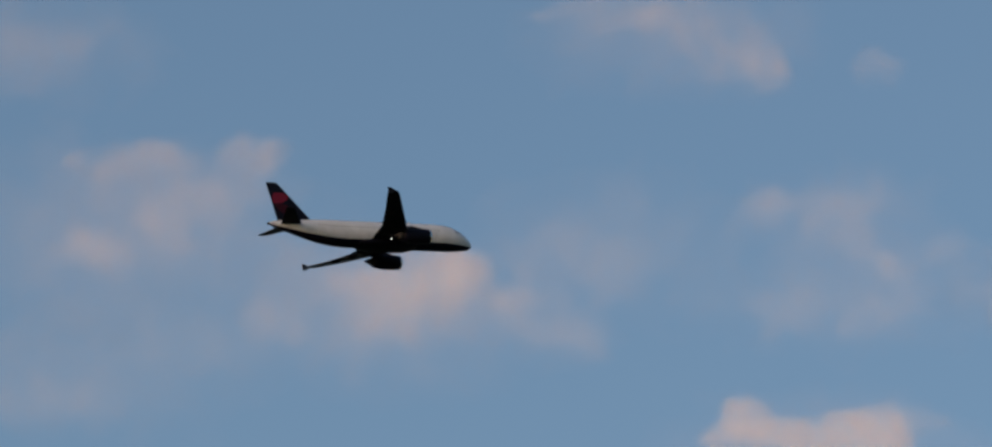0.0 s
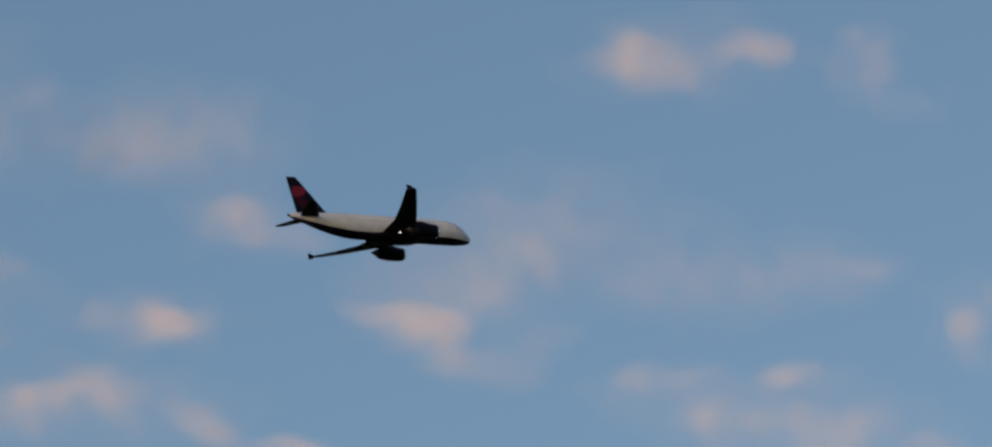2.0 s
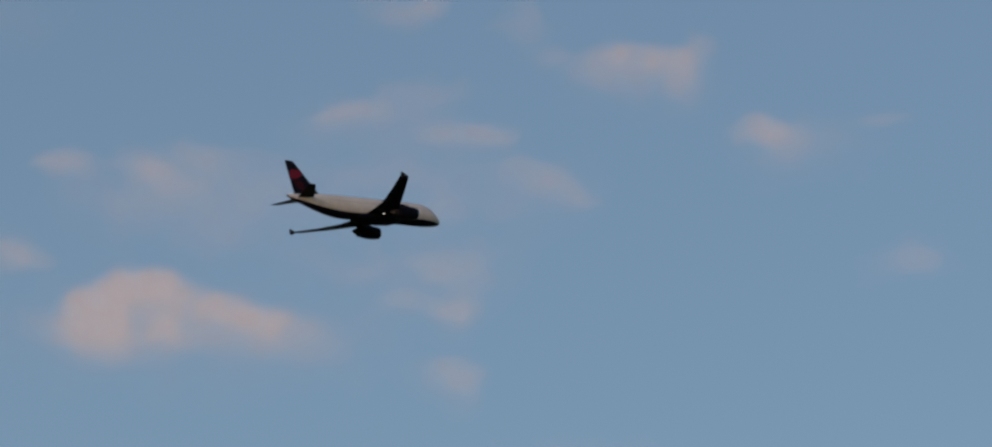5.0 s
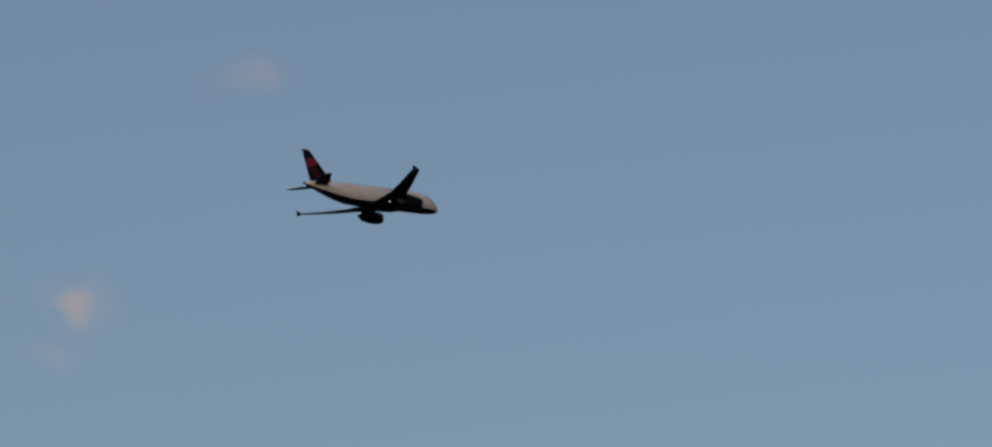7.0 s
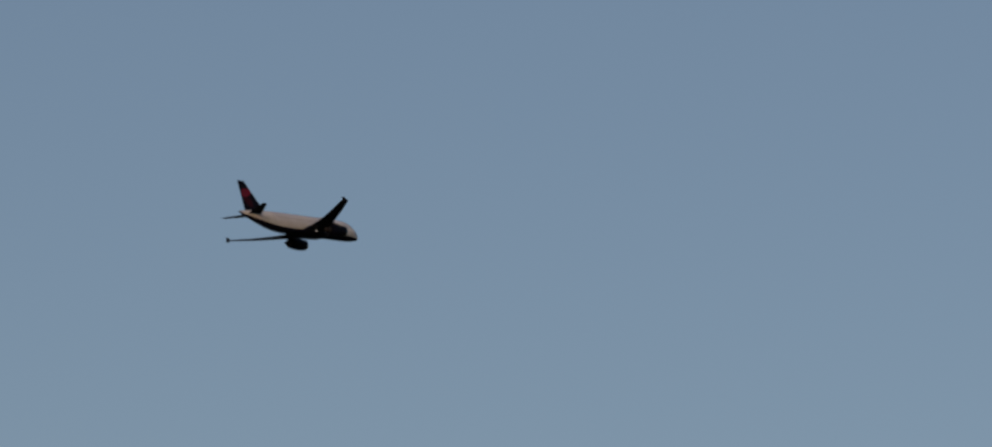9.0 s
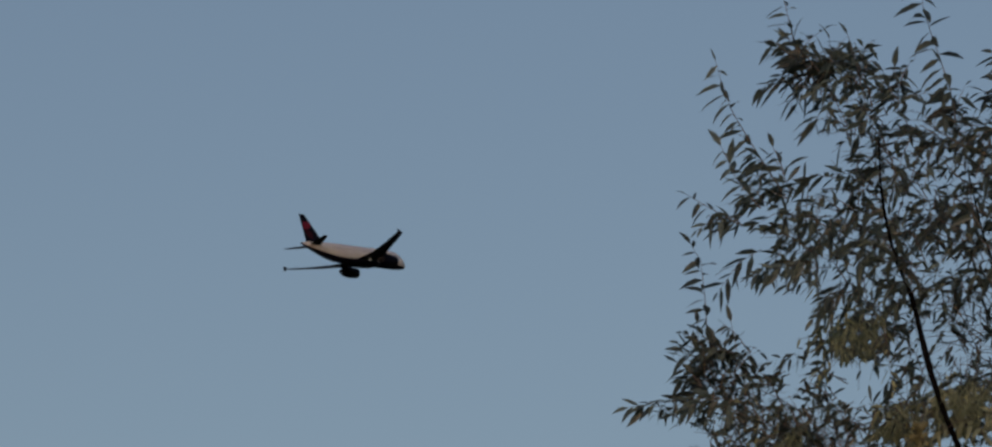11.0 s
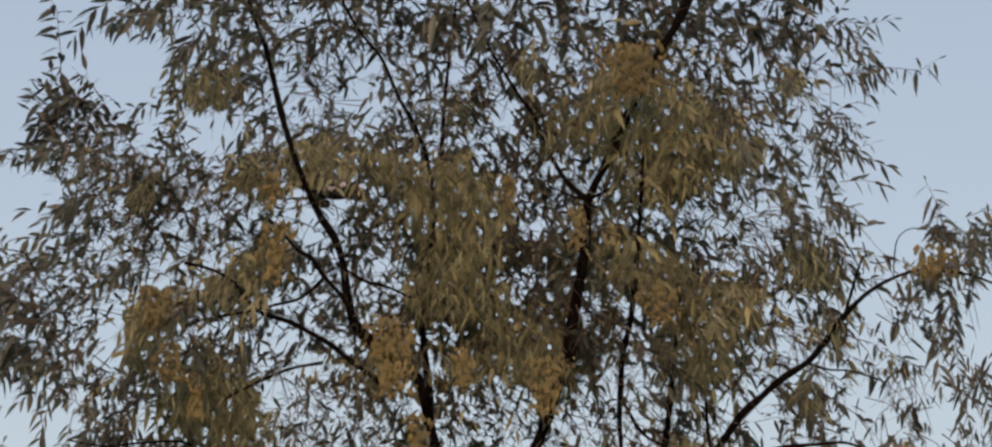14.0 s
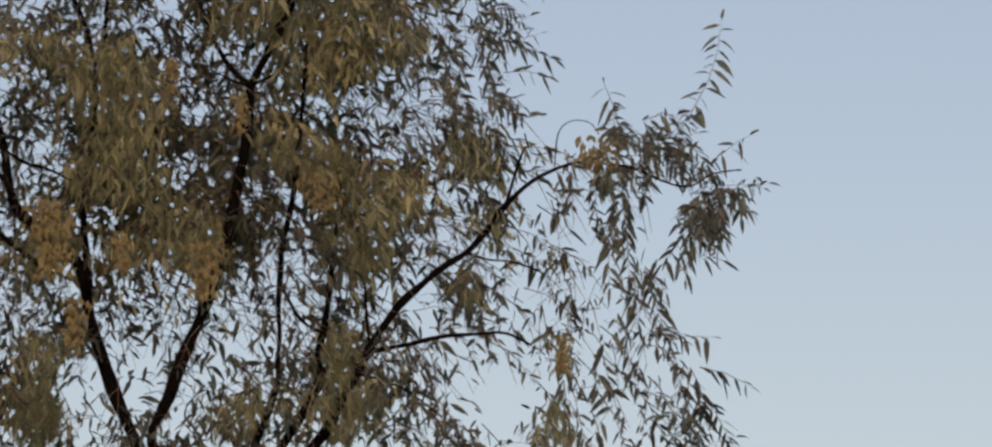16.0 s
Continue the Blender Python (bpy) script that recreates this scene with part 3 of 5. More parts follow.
cloud((81.71, 21.01, 18, 14, 1), (81.90, 20.88, 22, 14, 1), (82.02, 20.91, 36, 20, 0))
cloud((81.83, 21.68, 25, 11, 1), (82.10, 21.79, 18, 8, 0))
cloud((78.52, 19.85, 22, 12, 2), (78.33, 19.71, 27, 18, 1), (77.36, 19.93, 18, 6, 1), (78.15, 19.66, 54, 27, 0))
cloud((81.43, 17.65, 20, 14, 2), (81.55, 17.60, 27, 22, 0))
cloud((80.52, 16.84, 19, 14, 1), (79.92, 16.71, 22, 11, 1), (80.22, 16.76, 27, 14, 1), (80.57, 16.35, 28, 22, 2), (80.38, 16.02, 20, 16, 1), (80.33, 16.42, 63, 50, 0))
cloud((78.77, 16.57, 13, 12, 2), (78.75, 16.51, 11, 11, 3), (78.70, 16.44, 13, 10, 1), (78.74, 16.52, 26, 22, 0))
cloud((77.05, 18.63, 19, 12, 1), (77.15, 18.66, 32, 18, 0))
cloud((80.30, 19.20, 16, 12, 0), (80.30, 19.18, 11, 7, 0))
cloud((78.99, 16.10, 20, 11, 0), (78.90, 16.13, 14, 8, 0))
# faint broad veils between them
cloud((106.07, 24.41, 90, 49, 0), (106.32, 24.31, 60, 33, 0), far=4700.0)
cloud((98.03, 22.15, 117, 49, 0), (98.28, 22.05, 78, 33, 0), far=4700.0)
cloud((100.48, 22.57, 99, 67, 0), (100.73, 22.47, 66, 45, 0), far=4700.0)
cloud((95.83, 22.26, 99, 49, 0), (96.08, 22.16, 66, 33, 0), far=4700.0)
cloud((92.96, 20.96, 99, 58, 0), (93.21, 20.86, 66, 39, 0), far=4700.0)
cloud((90.39, 21.01, 126, 49, 0), (90.64, 20.91, 84, 33, 0), far=4700.0)
cloud((95.87, 22.14, 90, 40, 0), (96.12, 22.04, 60, 27, 0), far=4700.0)
cloud((91.99, 21.45, 103, 58, 0), (92.24, 21.35, 69, 39, 0), far=4700.0)
cloud((89.52, 19.41, 117, 40, 0), (89.77, 19.31, 78, 27, 0), far=4700.0)
cloud((83.75, 19.12, 135, 49, 0), (84.00, 19.02, 90, 33, 0), far=4700.0)
cloud((87.07, 18.65, 117, 49, 0), (87.32, 18.55, 78, 33, 0), far=4700.0)
cloud((86.91, 20.79, 117, 40, 0), (87.16, 20.69, 78, 27, 0), far=4700.0)


# ---- tree ----
TREE_AZ, TREE_FAR = radians(58.5), 17.5
TREE_BASE = Vector((TREE_FAR * math.cos(TREE_AZ), TREE_FAR * math.sin(TREE_AZ), 0))


def placed(p):
    """Moves a place given in the tree's middle plane along the line of sight to its own depth."""
    k = (TREE_FAR + p[1]) / TREE_FAR
    return Vector((p[0] * k, p[1], EYE.z + (p[2] - EYE.z) * k))


def tube(points, r0, r1, n=8, jitter=0.0):
    """A tapered, slightly crooked branch through the points."""
    pts = [Vector(p) for p in points]
    fine = []
    for i in range(len(pts) - 1):
        p0, p1, p2, p3 = pts[max(i - 1, 0)], pts[i], pts[i + 1], pts[min(i + 2, len(pts) - 1)]
        for k in range(4):
            s = k / 4
            fine.append(0.5 * (2 * p1 + (p2 - p0) * s + (2 * p0 - 5 * p1 + 4 * p2 - p3) * s * s + (3 * p1 - p0 - 3 * p2 + p3) * s ** 3))
    fine.append(pts[-1])
    rings = []
    for i, p in enumerate(fine):
        d = (fine[min(i + 1, len(fine) - 1)] - fine[max(i - 1, 0)]).normalized()
        a = d.orthogonal().normalized()
        b = d.cross(a)
        s = i / (len(fine) - 1)
        r = (r0 + (r1 - r0) * s) * (1 + jitter * noise.noise(p * 9))
        c = p + Vector((noise.noise(p * 5), noise.noise(p * 5 + Vector((9, 0, 0))), 0)) * jitter * r0
        rings.append([c + r * (math.cos(q) * a + math.sin(q) * b) for q in (2 * math.pi * j / n for j in range(n))])
    # keep rings from twisting
    for i in range(1, len(rings)):
        best = min(range(n), key=lambda k: (rings[i][k] - rings[i - 1][0]).length)
        rings[i] = rings[i][best:] + rings[i][:best]
        if (rings[i][1] - rings[i - 1][1]).length > (rings[i][-1] - rings[i - 1][1]).length:
            rings[i] = [rings[i][0]] + rings[i][:0:-1]
    bm = bmesh.new()
    loft(bm, rings)
    return bm


tree = tagged(new("willow_tree"), "narrow-leaved tree with grey-green and olive foliage and golden seed tassels", "tree")
tree.matrix_world = Matrix.LocRotScale(TREE_BASE, Euler((0, 0, TREE_AZ - math.pi / 2)), None)
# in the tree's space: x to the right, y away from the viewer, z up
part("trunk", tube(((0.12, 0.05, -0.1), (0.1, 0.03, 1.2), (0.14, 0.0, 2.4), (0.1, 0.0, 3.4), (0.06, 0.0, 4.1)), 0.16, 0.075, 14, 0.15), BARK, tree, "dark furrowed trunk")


BOUGHS = []


def limb(r0, r1, *pts):
    pts = [placed(p) for p in pts]
    if r0 > 0.0085:
        BOUGHS.append((r0, r1, pts))
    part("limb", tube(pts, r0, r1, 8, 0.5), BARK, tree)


limb(0.021, 0.003, (0.06, 0, 4), (0, -0.03, 4.5), (-0.094, -0.05, 4.749), (-0.152, -0.08, 4.957), (-0.187, -0.1, 5.102), (-0.294, -0.12, 5.185), (-0.365, -0.15, 5.268), (-0.383, -0.18, 5.341), (-0.418, -0.2, 5.497), (-0.463, -0.23, 5.58), (-0.499, -0.25, 5.65), (-0.54, -0.28, 5.755), (-0.585, -0.3, 5.95), (-0.619, -0.33, 6.071), (-0.661, -0.35, 6.193), (-0.697, -0.38, 6.361), (-0.707, -0.4, 6.549))
limb(0.007, 0.004, (-0.377, -0.42, 5.301), (-0.415, -0.43, 5.359), (-0.46, -0.45, 5.411), (-0.49, -0.46, 5.459), (-0.535, -0.47, 5.488), (-0.574, -0.49, 5.535), (-0.612, -0.5, 5.575))
limb(0.005, 0.003, (-0.46, -0.45, 5.4), (-0.526, -0.46, 5.346), (-0.597, -0.47, 5.328), (-0.651, -0.49, 5.313), (-0.758, -0.5, 5.296))
limb(0.009, 0.004, (-0.259, -0.3, 5.067), (-0.383, -0.33, 5.164), (-0.437, -0.35, 5.208), (-0.499, -0.38, 5.247), (-0.561, -0.4, 5.28), (-0.651, -0.42, 5.313), (-0.713, -0.45, 5.394), (-0.785, -0.47, 5.435), (-0.851, -0.5, 5.452))
limb(0.005, 0.003, (-0.422, -0.42, 5.447), (-0.347, -0.41, 5.396), (-0.281, -0.41, 5.377), (-0.213, -0.4, 5.343))
limb(0.021, 0.01, (0.06, 0, 4.05), (0.1, -0.02, 4.4), (0.02, -0.05, 4.593), (0.065, -0.07, 4.718), (0.105, -0.09, 4.836), (0.151, -0.12, 4.955), (0.191, -0.14, 5.063), (0.229, -0.17, 5.172), (0.246, -0.19, 5.282), (0.265, -0.21, 5.391), (0.284, -0.24, 5.492), (0.294, -0.26, 5.593), (0.309, -0.28, 5.652), (0.346, -0.31, 5.731), (0.383, -0.33, 5.805), (0.438, -0.36, 5.925), (0.494, -0.38, 6.032), (0.549, -0.4, 6.125), (0.605, -0.43, 6.241), (0.653, -0.45, 6.428))
limb(0.007, 0.003, (0.291, -0.42, 5.621), (0.237, -0.4, 5.671), (0.186, -0.39, 5.756), (0.147, -0.37, 5.858), (0.105, -0.35, 5.923), (0.048, -0.33, 6.017), (-0.002, -0.32, 6.114), (-0.056, -0.3, 6.245))
limb(0.004, 0.002, (0.296, -0.42, 5.626), (0.255, -0.43, 5.63), (0.175, -0.45, 5.668))
limb(0.004, 0.002, (0.303, -0.42, 5.626), (0.363, -0.43, 5.657), (0.436, -0.45, 5.718))
limb(0.011, 0.005, (0.1, 0.05, 4.1), (0.344, 0.01, 4.682), (0.367, -0.04, 4.834), (0.373, -0.09, 4.899), (0.37, -0.13, 4.989), (0.38, -0.17, 5.089), (0.39, -0.22, 5.18), (0.415, -0.27, 5.317), (0.435, -0.31, 5.5), (0.446, -0.35, 5.647), (0.451, -0.4, 5.777))
limb(0.005, 0.003, (0.512, -0.4, 4.901), (0.444, -0.4, 4.938), (0.401, -0.4, 5.004), (0.38, -0.4, 5.044))
limb(0.012, 0.006, (0.12, 0.05, 4.2), (0.465, -0.01, 4.717), (0.479, -0.06, 4.833), (0.494, -0.12, 4.898), (0.507, -0.18, 4.952), (0.519, -0.24, 5.061), (0.537, -0.29, 5.207), (0.548, -0.35, 5.389))
limb(0.018, 0.004, (0.08, 0, 4.05), (0.2, -0.04, 4.3), (0.472, -0.07, 4.589), (0.527, -0.11, 4.679), (0.581, -0.14, 4.769), (0.627, -0.18, 4.862), (0.704, -0.21, 4.983), (0.776, -0.25, 5.05), (0.834, -0.29, 5.099), (0.903, -0.32, 5.144), (0.957, -0.36, 5.204), (1.012, -0.39, 5.276), (1.089, -0.43, 5.345), (1.18, -0.46, 5.392), (1.266, -0.5, 5.412))
limb(0.007, 0.003, (0.623, -0.42, 4.857), (0.725, -0.44, 4.874), (0.832, -0.45, 4.899), (0.922, -0.47, 4.906), (1.011, -0.48, 4.91), (1.085, -0.5, 4.875))
limb(0.005, 0.004, (0.63, -0.4, 4.864), (0.619, -0.4, 4.951), (0.615, -0.4, 5.042))
limb(0.003, 0.002, (0.585, -0.4, 4.793), (0.677, -0.42, 4.771), (0.745, -0.43, 4.736), (0.816, -0.45, 4.682))
limb(0.01, 0.002, (-0.161, 0, 5.03), (-0.178, -0.03, 5.248), (-0.159, -0.07, 5.413), (-0.146, -0.1, 5.578), (-0.157, -0.14, 5.725), (-0.193, -0.17, 5.836), (-0.238, -0.21, 5.92), (-0.291, -0.24, 6.041), (-0.354, -0.28, 6.125), (-0.408, -0.32, 6.247), (-0.453, -0.35, 6.435))
limb(0.006, 0.003, (-0.122, -0.2, 5.725), (-0.112, -0.23, 5.901), (-0.102, -0.25, 5.984), (-0.089, -0.28, 6.077), (-0.074, -0.3, 6.208))
limb(0.005, 0.003, (-0.775, -0.2, 4.871), (-0.846, -0.25, 4.933), (-0.97, -0.3, 4.936), (-1.077, -0.35, 4.927), (-1.183, -0.4, 4.946))
limb(0.005, 0.003, (-0.463, -0.3, 5.159), (-0.561, -0.33, 5.141), (-0.668, -0.37, 5.095), (-0.757, -0.4, 5.048))
limb(0.004, 0.002, (0.903, -0.3, 5.14), (0.965, -0.33, 5.121), (1.027, -0.37, 5.116), (1.107, -0.4, 5.089))
limb(0.004, 0.002, (1.012, -0.4, 5.273), (1.06, -0.43, 5.423), (1.078, -0.45, 5.45))
limb(0.002, 0.001, (1.154, -0.45, 5.385), (1.165, -0.45, 5.486), (1.2, -0.45, 5.523), (1.254, -0.45, 5.52), (1.282, -0.45, 5.485))
limb(0.002, 0.001, (1.07, -0.45, 5.487), (1.087, -0.45, 5.432), (1.126, -0.45, 5.428), (1.163, -0.45, 5.444))
limb(0.003, 0.002, (1.266, -0.45, 5.403), (1.373, -0.46, 5.389), (1.48, -0.47, 5.344), (1.543, -0.48, 5.337), (1.606, -0.49, 5.373), (1.687, -0.5, 5.385))
limb(0.002, 0.001, (-1.228, -0.2, 5.356), (-1.282, -0.2, 5.448), (-1.31, -0.2, 5.489), (-1.391, -0.2, 5.504), (-1.395, -0.2, 5.538), (-1.427, -0.2, 5.534))

# the crown in its middle plane: its outline, the sky gaps, the turned olive masses and the loosely leaved parts
CROWN_NEAR = ((-1.13, 4.41), (-1.17, 4.9), (-1.18, 5.06), (-1.27, 5.09), (-1.23, 5.16), (-1.3, 5.22), (-1.42, 5.26), (-1.47, 5.36), (-1.35, 5.43), (-1.21, 5.45), (-1.23, 5.54), (-1.14, 5.61), (-1.2, 5.71), (-1.18, 5.79), (-1.22, 5.84), (-1.19, 5.9), (-1.1, 5.88), (-1.08, 5.82), (-0.95, 5.82), (-0.86, 5.88), (-0.92, 5.93), (-0.84, 6.01), (-0.84, 6.15), (-0.95, 6.22), (-1.09, 6.3), (-0.94, 6.37), (-0.86, 6.45), (-0.78, 6.5))
CROWN_FAR = ((-0.85, 6.6), (-0.94, 6.66), (-0.98, 6.76), (-0.9, 6.81), (-0.79, 6.77), (-0.67, 6.66), (-0.58, 6.62), (-0.47, 6.57), (-0.4, 6.58), (-0.31, 6.66), (-0.2, 6.74), (-0.1, 6.83), (-0.07, 6.85), (0.47, 6.91), (0.86, 6.57), (1.01, 6.24), (0.99, 6.05), (0.93, 5.94), (0.94, 5.75), (0.89, 5.64), (0.98, 5.53), (1.01, 5.4), (1.17, 5.41), (1.25, 5.48), (1.36, 5.46), (1.37, 5.33), (1.35, 5.24), (1.38, 5.09), (1.43, 4.95), (1.52, 4.84), (1.53, 4.47))
CROWN = CROWN_NEAR + CROWN_FAR
GAPS_LEFT = ((-0.77, 5.83, 0.091, 0.063), (-0.95, 5.79, 0.035, 0.021), (-0.36, 5.94, 0.056, 0.06), (-0.33, 6.03, 0.042, 0.032), (0.07, 5.87, 0.049, 0.049), (0.21, 5.73, 0.021, 0.035), (0.18, 5.71, 0.025, 0.021), (-0.02, 5.74, 0.018, 0.032), (-0.43, 5.61, 0.035, 0.042), (-0.49, 5.58, 0.028, 0.035), (-0.88, 5.57, 0.028, 0.035), (-0.93, 5.42, 0.035, 0.035), (-1.06, 5.25, 0.042, 0.123), (-0.58, 5.23, 0.053, 0.042), (-0.5, 5.16, 0.046, 0.032), (-0.59, 5.09, 0.046, 0.028), (-0.97, 4.99, 0.025, 0.046), (-0.24, 5.1, 0.028, 0.021), (-0.2, 5.03, 0.018, 0.035), (-1.08, 5.51, 0.028, 0.035), (-0.54, 6.01, 0.032, 0.032), (-0.51, 5.91, 0.032, 0.025))
GAPS_RIGHT = ((0.2, 4.86, 0.046, 0.028), (-0.03, 4.86, 0.053, 0.046), (0.3, 4.88, 0.056, 0.028), (0.74, 5.02, 0.06, 0.063), (0.78, 4.95, 0.039, 0.046), (1.2, 5.2, 0.049, 0.053), (1.08, 5.04, 0.046, 0.053), (1.13, 4.97, 0.025, 0.035), (1.09, 5.29, 0.028, 0.035), (0.75, 6.04, 0.053, 0.032), (0.76, 5.99, 0.042, 0.028), (1.41, 5.22, 0.07, 0.105), (1.29, 5, 0.046, 0.088), (0.97, 4.73, 0.131, 0.098), (1.03, 5.02, 0.035, 0.035), (1.25, 4.86, 0.049, 0.042), (1.12, 5.3, 0.035, 0.032), (0.85, 4.84, 0.046, 0.025), (-0.19, 4.77, 0.063, 0.07), (-0.01, 4.74, 0.07, 0.053), (1.3, 5.28, 0.025, 0.039), (1.43, 5.35, 0.046, 0.039))
NOTCHES = ((-1.00, 6.01, 0.096, 0.096), (-0.88, 6.51, 0.060, 0.060), (-1.08, 6.26, 0.053, 0.025), (-1.28, 5.66, 0.105, 0.049), (1.11, 5.50, 0.049, 0.042), (-0.02, 4.86, 0.081, 0.046), (0.18, 4.87, 0.042, 0.046), (-0.18, 4.79, 0.070, 0.046), (0.30, 4.87, 0.070, 0.035), (-0.18, 5.03, 0.025, 0.042), (0.18, 4.80, 0.053, 0.032))
GAPS = GAPS_LEFT + GAPS_RIGHT + NOTCHES
MASSES = ((-0.78, 5.97, 0.088), (-0.46, 5.76, 0.096), (-0.66, 5.7, 0.088), (-0.7, 5.4, 0.096), (-0.59, 5.5, 0.067), (-0.92, 5.33, 0.084), (-0.78, 5.15, 0.109), (-0.69, 4.99, 0.102), (-0.85, 5.05, 0.07), (-0.28, 5.16, 0.091), (-0.07, 5.15, 0.063), (-0.29, 5.76, 0.063), (-0.23, 5.65, 0.084), (-0.02, 5.58, 0.109), (-0.09, 5.46, 0.096), (-0.08, 5.69, 0.079), (0.11, 5.21, 0.102), (0.18, 5.09, 0.077), (0.41, 5.99, 0.105), (0.36, 5.85, 0.088), (0.52, 5.89, 0.105), (0.59, 5.77, 0.109), (0.46, 5.7, 0.105), (0.41, 5.45, 0.105), (0.54, 5.37, 0.098), (0.64, 5.17, 0.105), (0.54, 5.19, 0.07))
MASSES_FAR = ((0.71, 5.33, 0.077), (0.93, 5.45, 0.091), (0.96, 5.22, 0.077), (1.27, 5.41, 0.07), (1.15, 5.14, 0.046), (1.17, 4.88, 0.053), (-0.26, 4.87, 0.088), (-1, 5.22, 0.077), (0.18, 5.83, 0.077), (0.88, 5.94, 0.063), (0.71, 5.76, 0.077), (0.12, 6.02, 0.07), (0.86, 5.63, 0.053), (0.9, 5.04, 0.053), (-0.08, 5.91, 0.053), (0.52, 4.88, 0.063), (0.59, 4.73, 0.123), (0.27, 4.7, 0.105), (-0.31, 4.69, 0.105), (-0.63, 4.85, 0.105), (1.12, 4.66, 0.088), (-0.97, 5.67, 0.063), (-0.15, 5.36, 0.088), (0.01, 5.32, 0.077))
LIGHTS = ((-0.54, 5.98, 0.105), (-0.52, 5.87, 0.063), (-0.85, 5.49, 0.123), (-0.72, 5.58, 0.096), (-0.47, 5.54, 0.07), (-0.29, 5.44, 0.088), (-0.54, 5.28, 0.088), (-0.54, 5, 0.14), (-0.33, 4.95, 0.077), (0.06, 5.01, 0.096), (-0.01, 4.87, 0.105), (0.3, 5.03, 0.077), (0.43, 5.03, 0.077), (0.43, 4.92, 0.077), (0.3, 5.32, 0.049), (0.08, 5.37, 0.07), (0.12, 5.54, 0.049), (-0.07, 5.98, 0.077), (0.03, 6, 0.07), (0.71, 5.48, 0.088), (0.59, 5.55, 0.07), (0.78, 5.57, 0.077), (0.96, 5.9, 0.105), (0.99, 5.77, 0.096), (0.87, 5.19, 0.07), (1.04, 5.09, 0.123), (-0.36, 6, 0.088), (1.24, 4.93, 0.158), (1.38, 5.02, 0.14))
HEARTS = ((0.1, 5.45, 0.13), (-0.15, 5.4, 0.1), (0.3, 5.42, 0.1), (0.25, 5.2, 0.09), (0.02, 5.24, 0.09))
LIGHTS_LOW = ((0.30, 5.03, 0.088), (0.44, 5.05, 0.088), (0.02, 4.84, 0.123), (0.18, 4.79, 0.105), (-0.16, 4.66, 0.088), (0.73, 5.05, 0.105), (0.82, 4.83, 0.088))


def inside(x, z):
    hit = False
    n = len(CROWN)
    for i in range(n):
        (x0, z0), (x1, z1) = CROWN[i], CROWN[(i + 1) % n]
        if (z0 > z) != (z1 > z) and x < (x1 - x0) * (z - z0) / (z1 - z0) + x0:
            hit = not hit
    return hit


def in_gap(x, z, k=1.0):
    return any(((x - gx) / rx) ** 2 + ((z - gz) / rz) ** 2 < k for gx, gz, rx, rz in GAPS)


def nearness(x, z, blobs):
    """How far a place lies within a group of round parts of the crown, 0 to 1."""
    return min(1.0, sum(math.exp(-((x - bx) ** 2 + (z - bz) ** 2) / (r * r)) for bx, bz, r in blobs if abs(x - bx) < 2.2 * r))


def turned_share(x, z):
    """How far the leaves have turned olive at a place of the crown."""
    return nearness(x, z, MASSES + MASSES_FAR) * (1 + 0.5 * noise.noise(Vector((x * 5.1, 4.0, z * 5.1))))


rng = random.Random(5)
LEAVES = {"green": [], "olive": []}
SHOOTS = []
TWIGS = []


def sprig(pts, leaf_len=0.062, gap=0.016, hang=0.5, kind="green", single=False, thick=0.0022, sweep=(0, 0, 0)):
    """A leafy shoot: a thin twig and narrow arching leaves set alternately along it. sweep: the way the leaves are combed."""
    pts = [placed(p) for p in pts]
    own = []
    if single:
        SHOOTS.append((pts, thick, own))
    else:
        TWIGS.append((pts, thick))
    total = sum((b - a).length for a, b in zip(pts[:-1], pts[1:]))
    count = max(3, int(total / gap))
    side = rng.choice((-1, 1))
    for i in range(count + 1):
        s = 0.06 + 0.94 * i / count
        want, p, d = s * total, pts[-1], pts[-1] - pts[-2]
        for a, b in zip(pts[:-1], pts[1:]):
            ln = (b - a).length
            if want <= ln:
                p, d = a + (b - a) * (want / ln), b - a
                break
            want -= ln
        d = d.normalized()
        side = -side
        out = d.cross(Vector((0, 1, 0))) * side + Vector((rng.uniform(-0.4, 0.4), rng.uniform(-1.0, 1.0), rng.uniform(-0.3, 0.3)))
        way = d * (rng.uniform(0.0, 0.35) if single else rng.uniform(0.3, 0.8)) + out.normalized() * rng.uniform(0.6, 1.0) + Vector(sweep) * rng.uniform(0.4, 1.1) + Vector((0, 0, -hang * rng.uniform(0.2, 1.2)))
        if i == count:
            way = d + Vector((rng.uniform(-0.3, 0.3), 0, 0))
        way.normalize()
        ln = leaf_len * rng.uniform(0.6, 1.2) * (0.75 if s > 0.9 else 1)
        nrm = way.cross(Vector((rng.uniform(-1, 1), rng.uniform(-1, 1), rng.uniform(-0.4, 0.4)))).normalized()
        if single:
            # leaves of the free shoots lie with their upper side to the sky
            side_on = Vector((rng.uniform(-0.7, 0.7), rng.uniform(-1, -0.3), rng.uniform(0.3, 1.0)))
            nrm = (side_on - way * side_on.dot(way)).normalized()
        row = (p, way, nrm, ln, ln * (rng.uniform(0.2, 0.28) if single else rng.uniform(0.22, 0.32)), rng.uniform(0.1, 0.5))
        if single:
            own.append(row)
        else:
            LEAVES[kind].append(row)


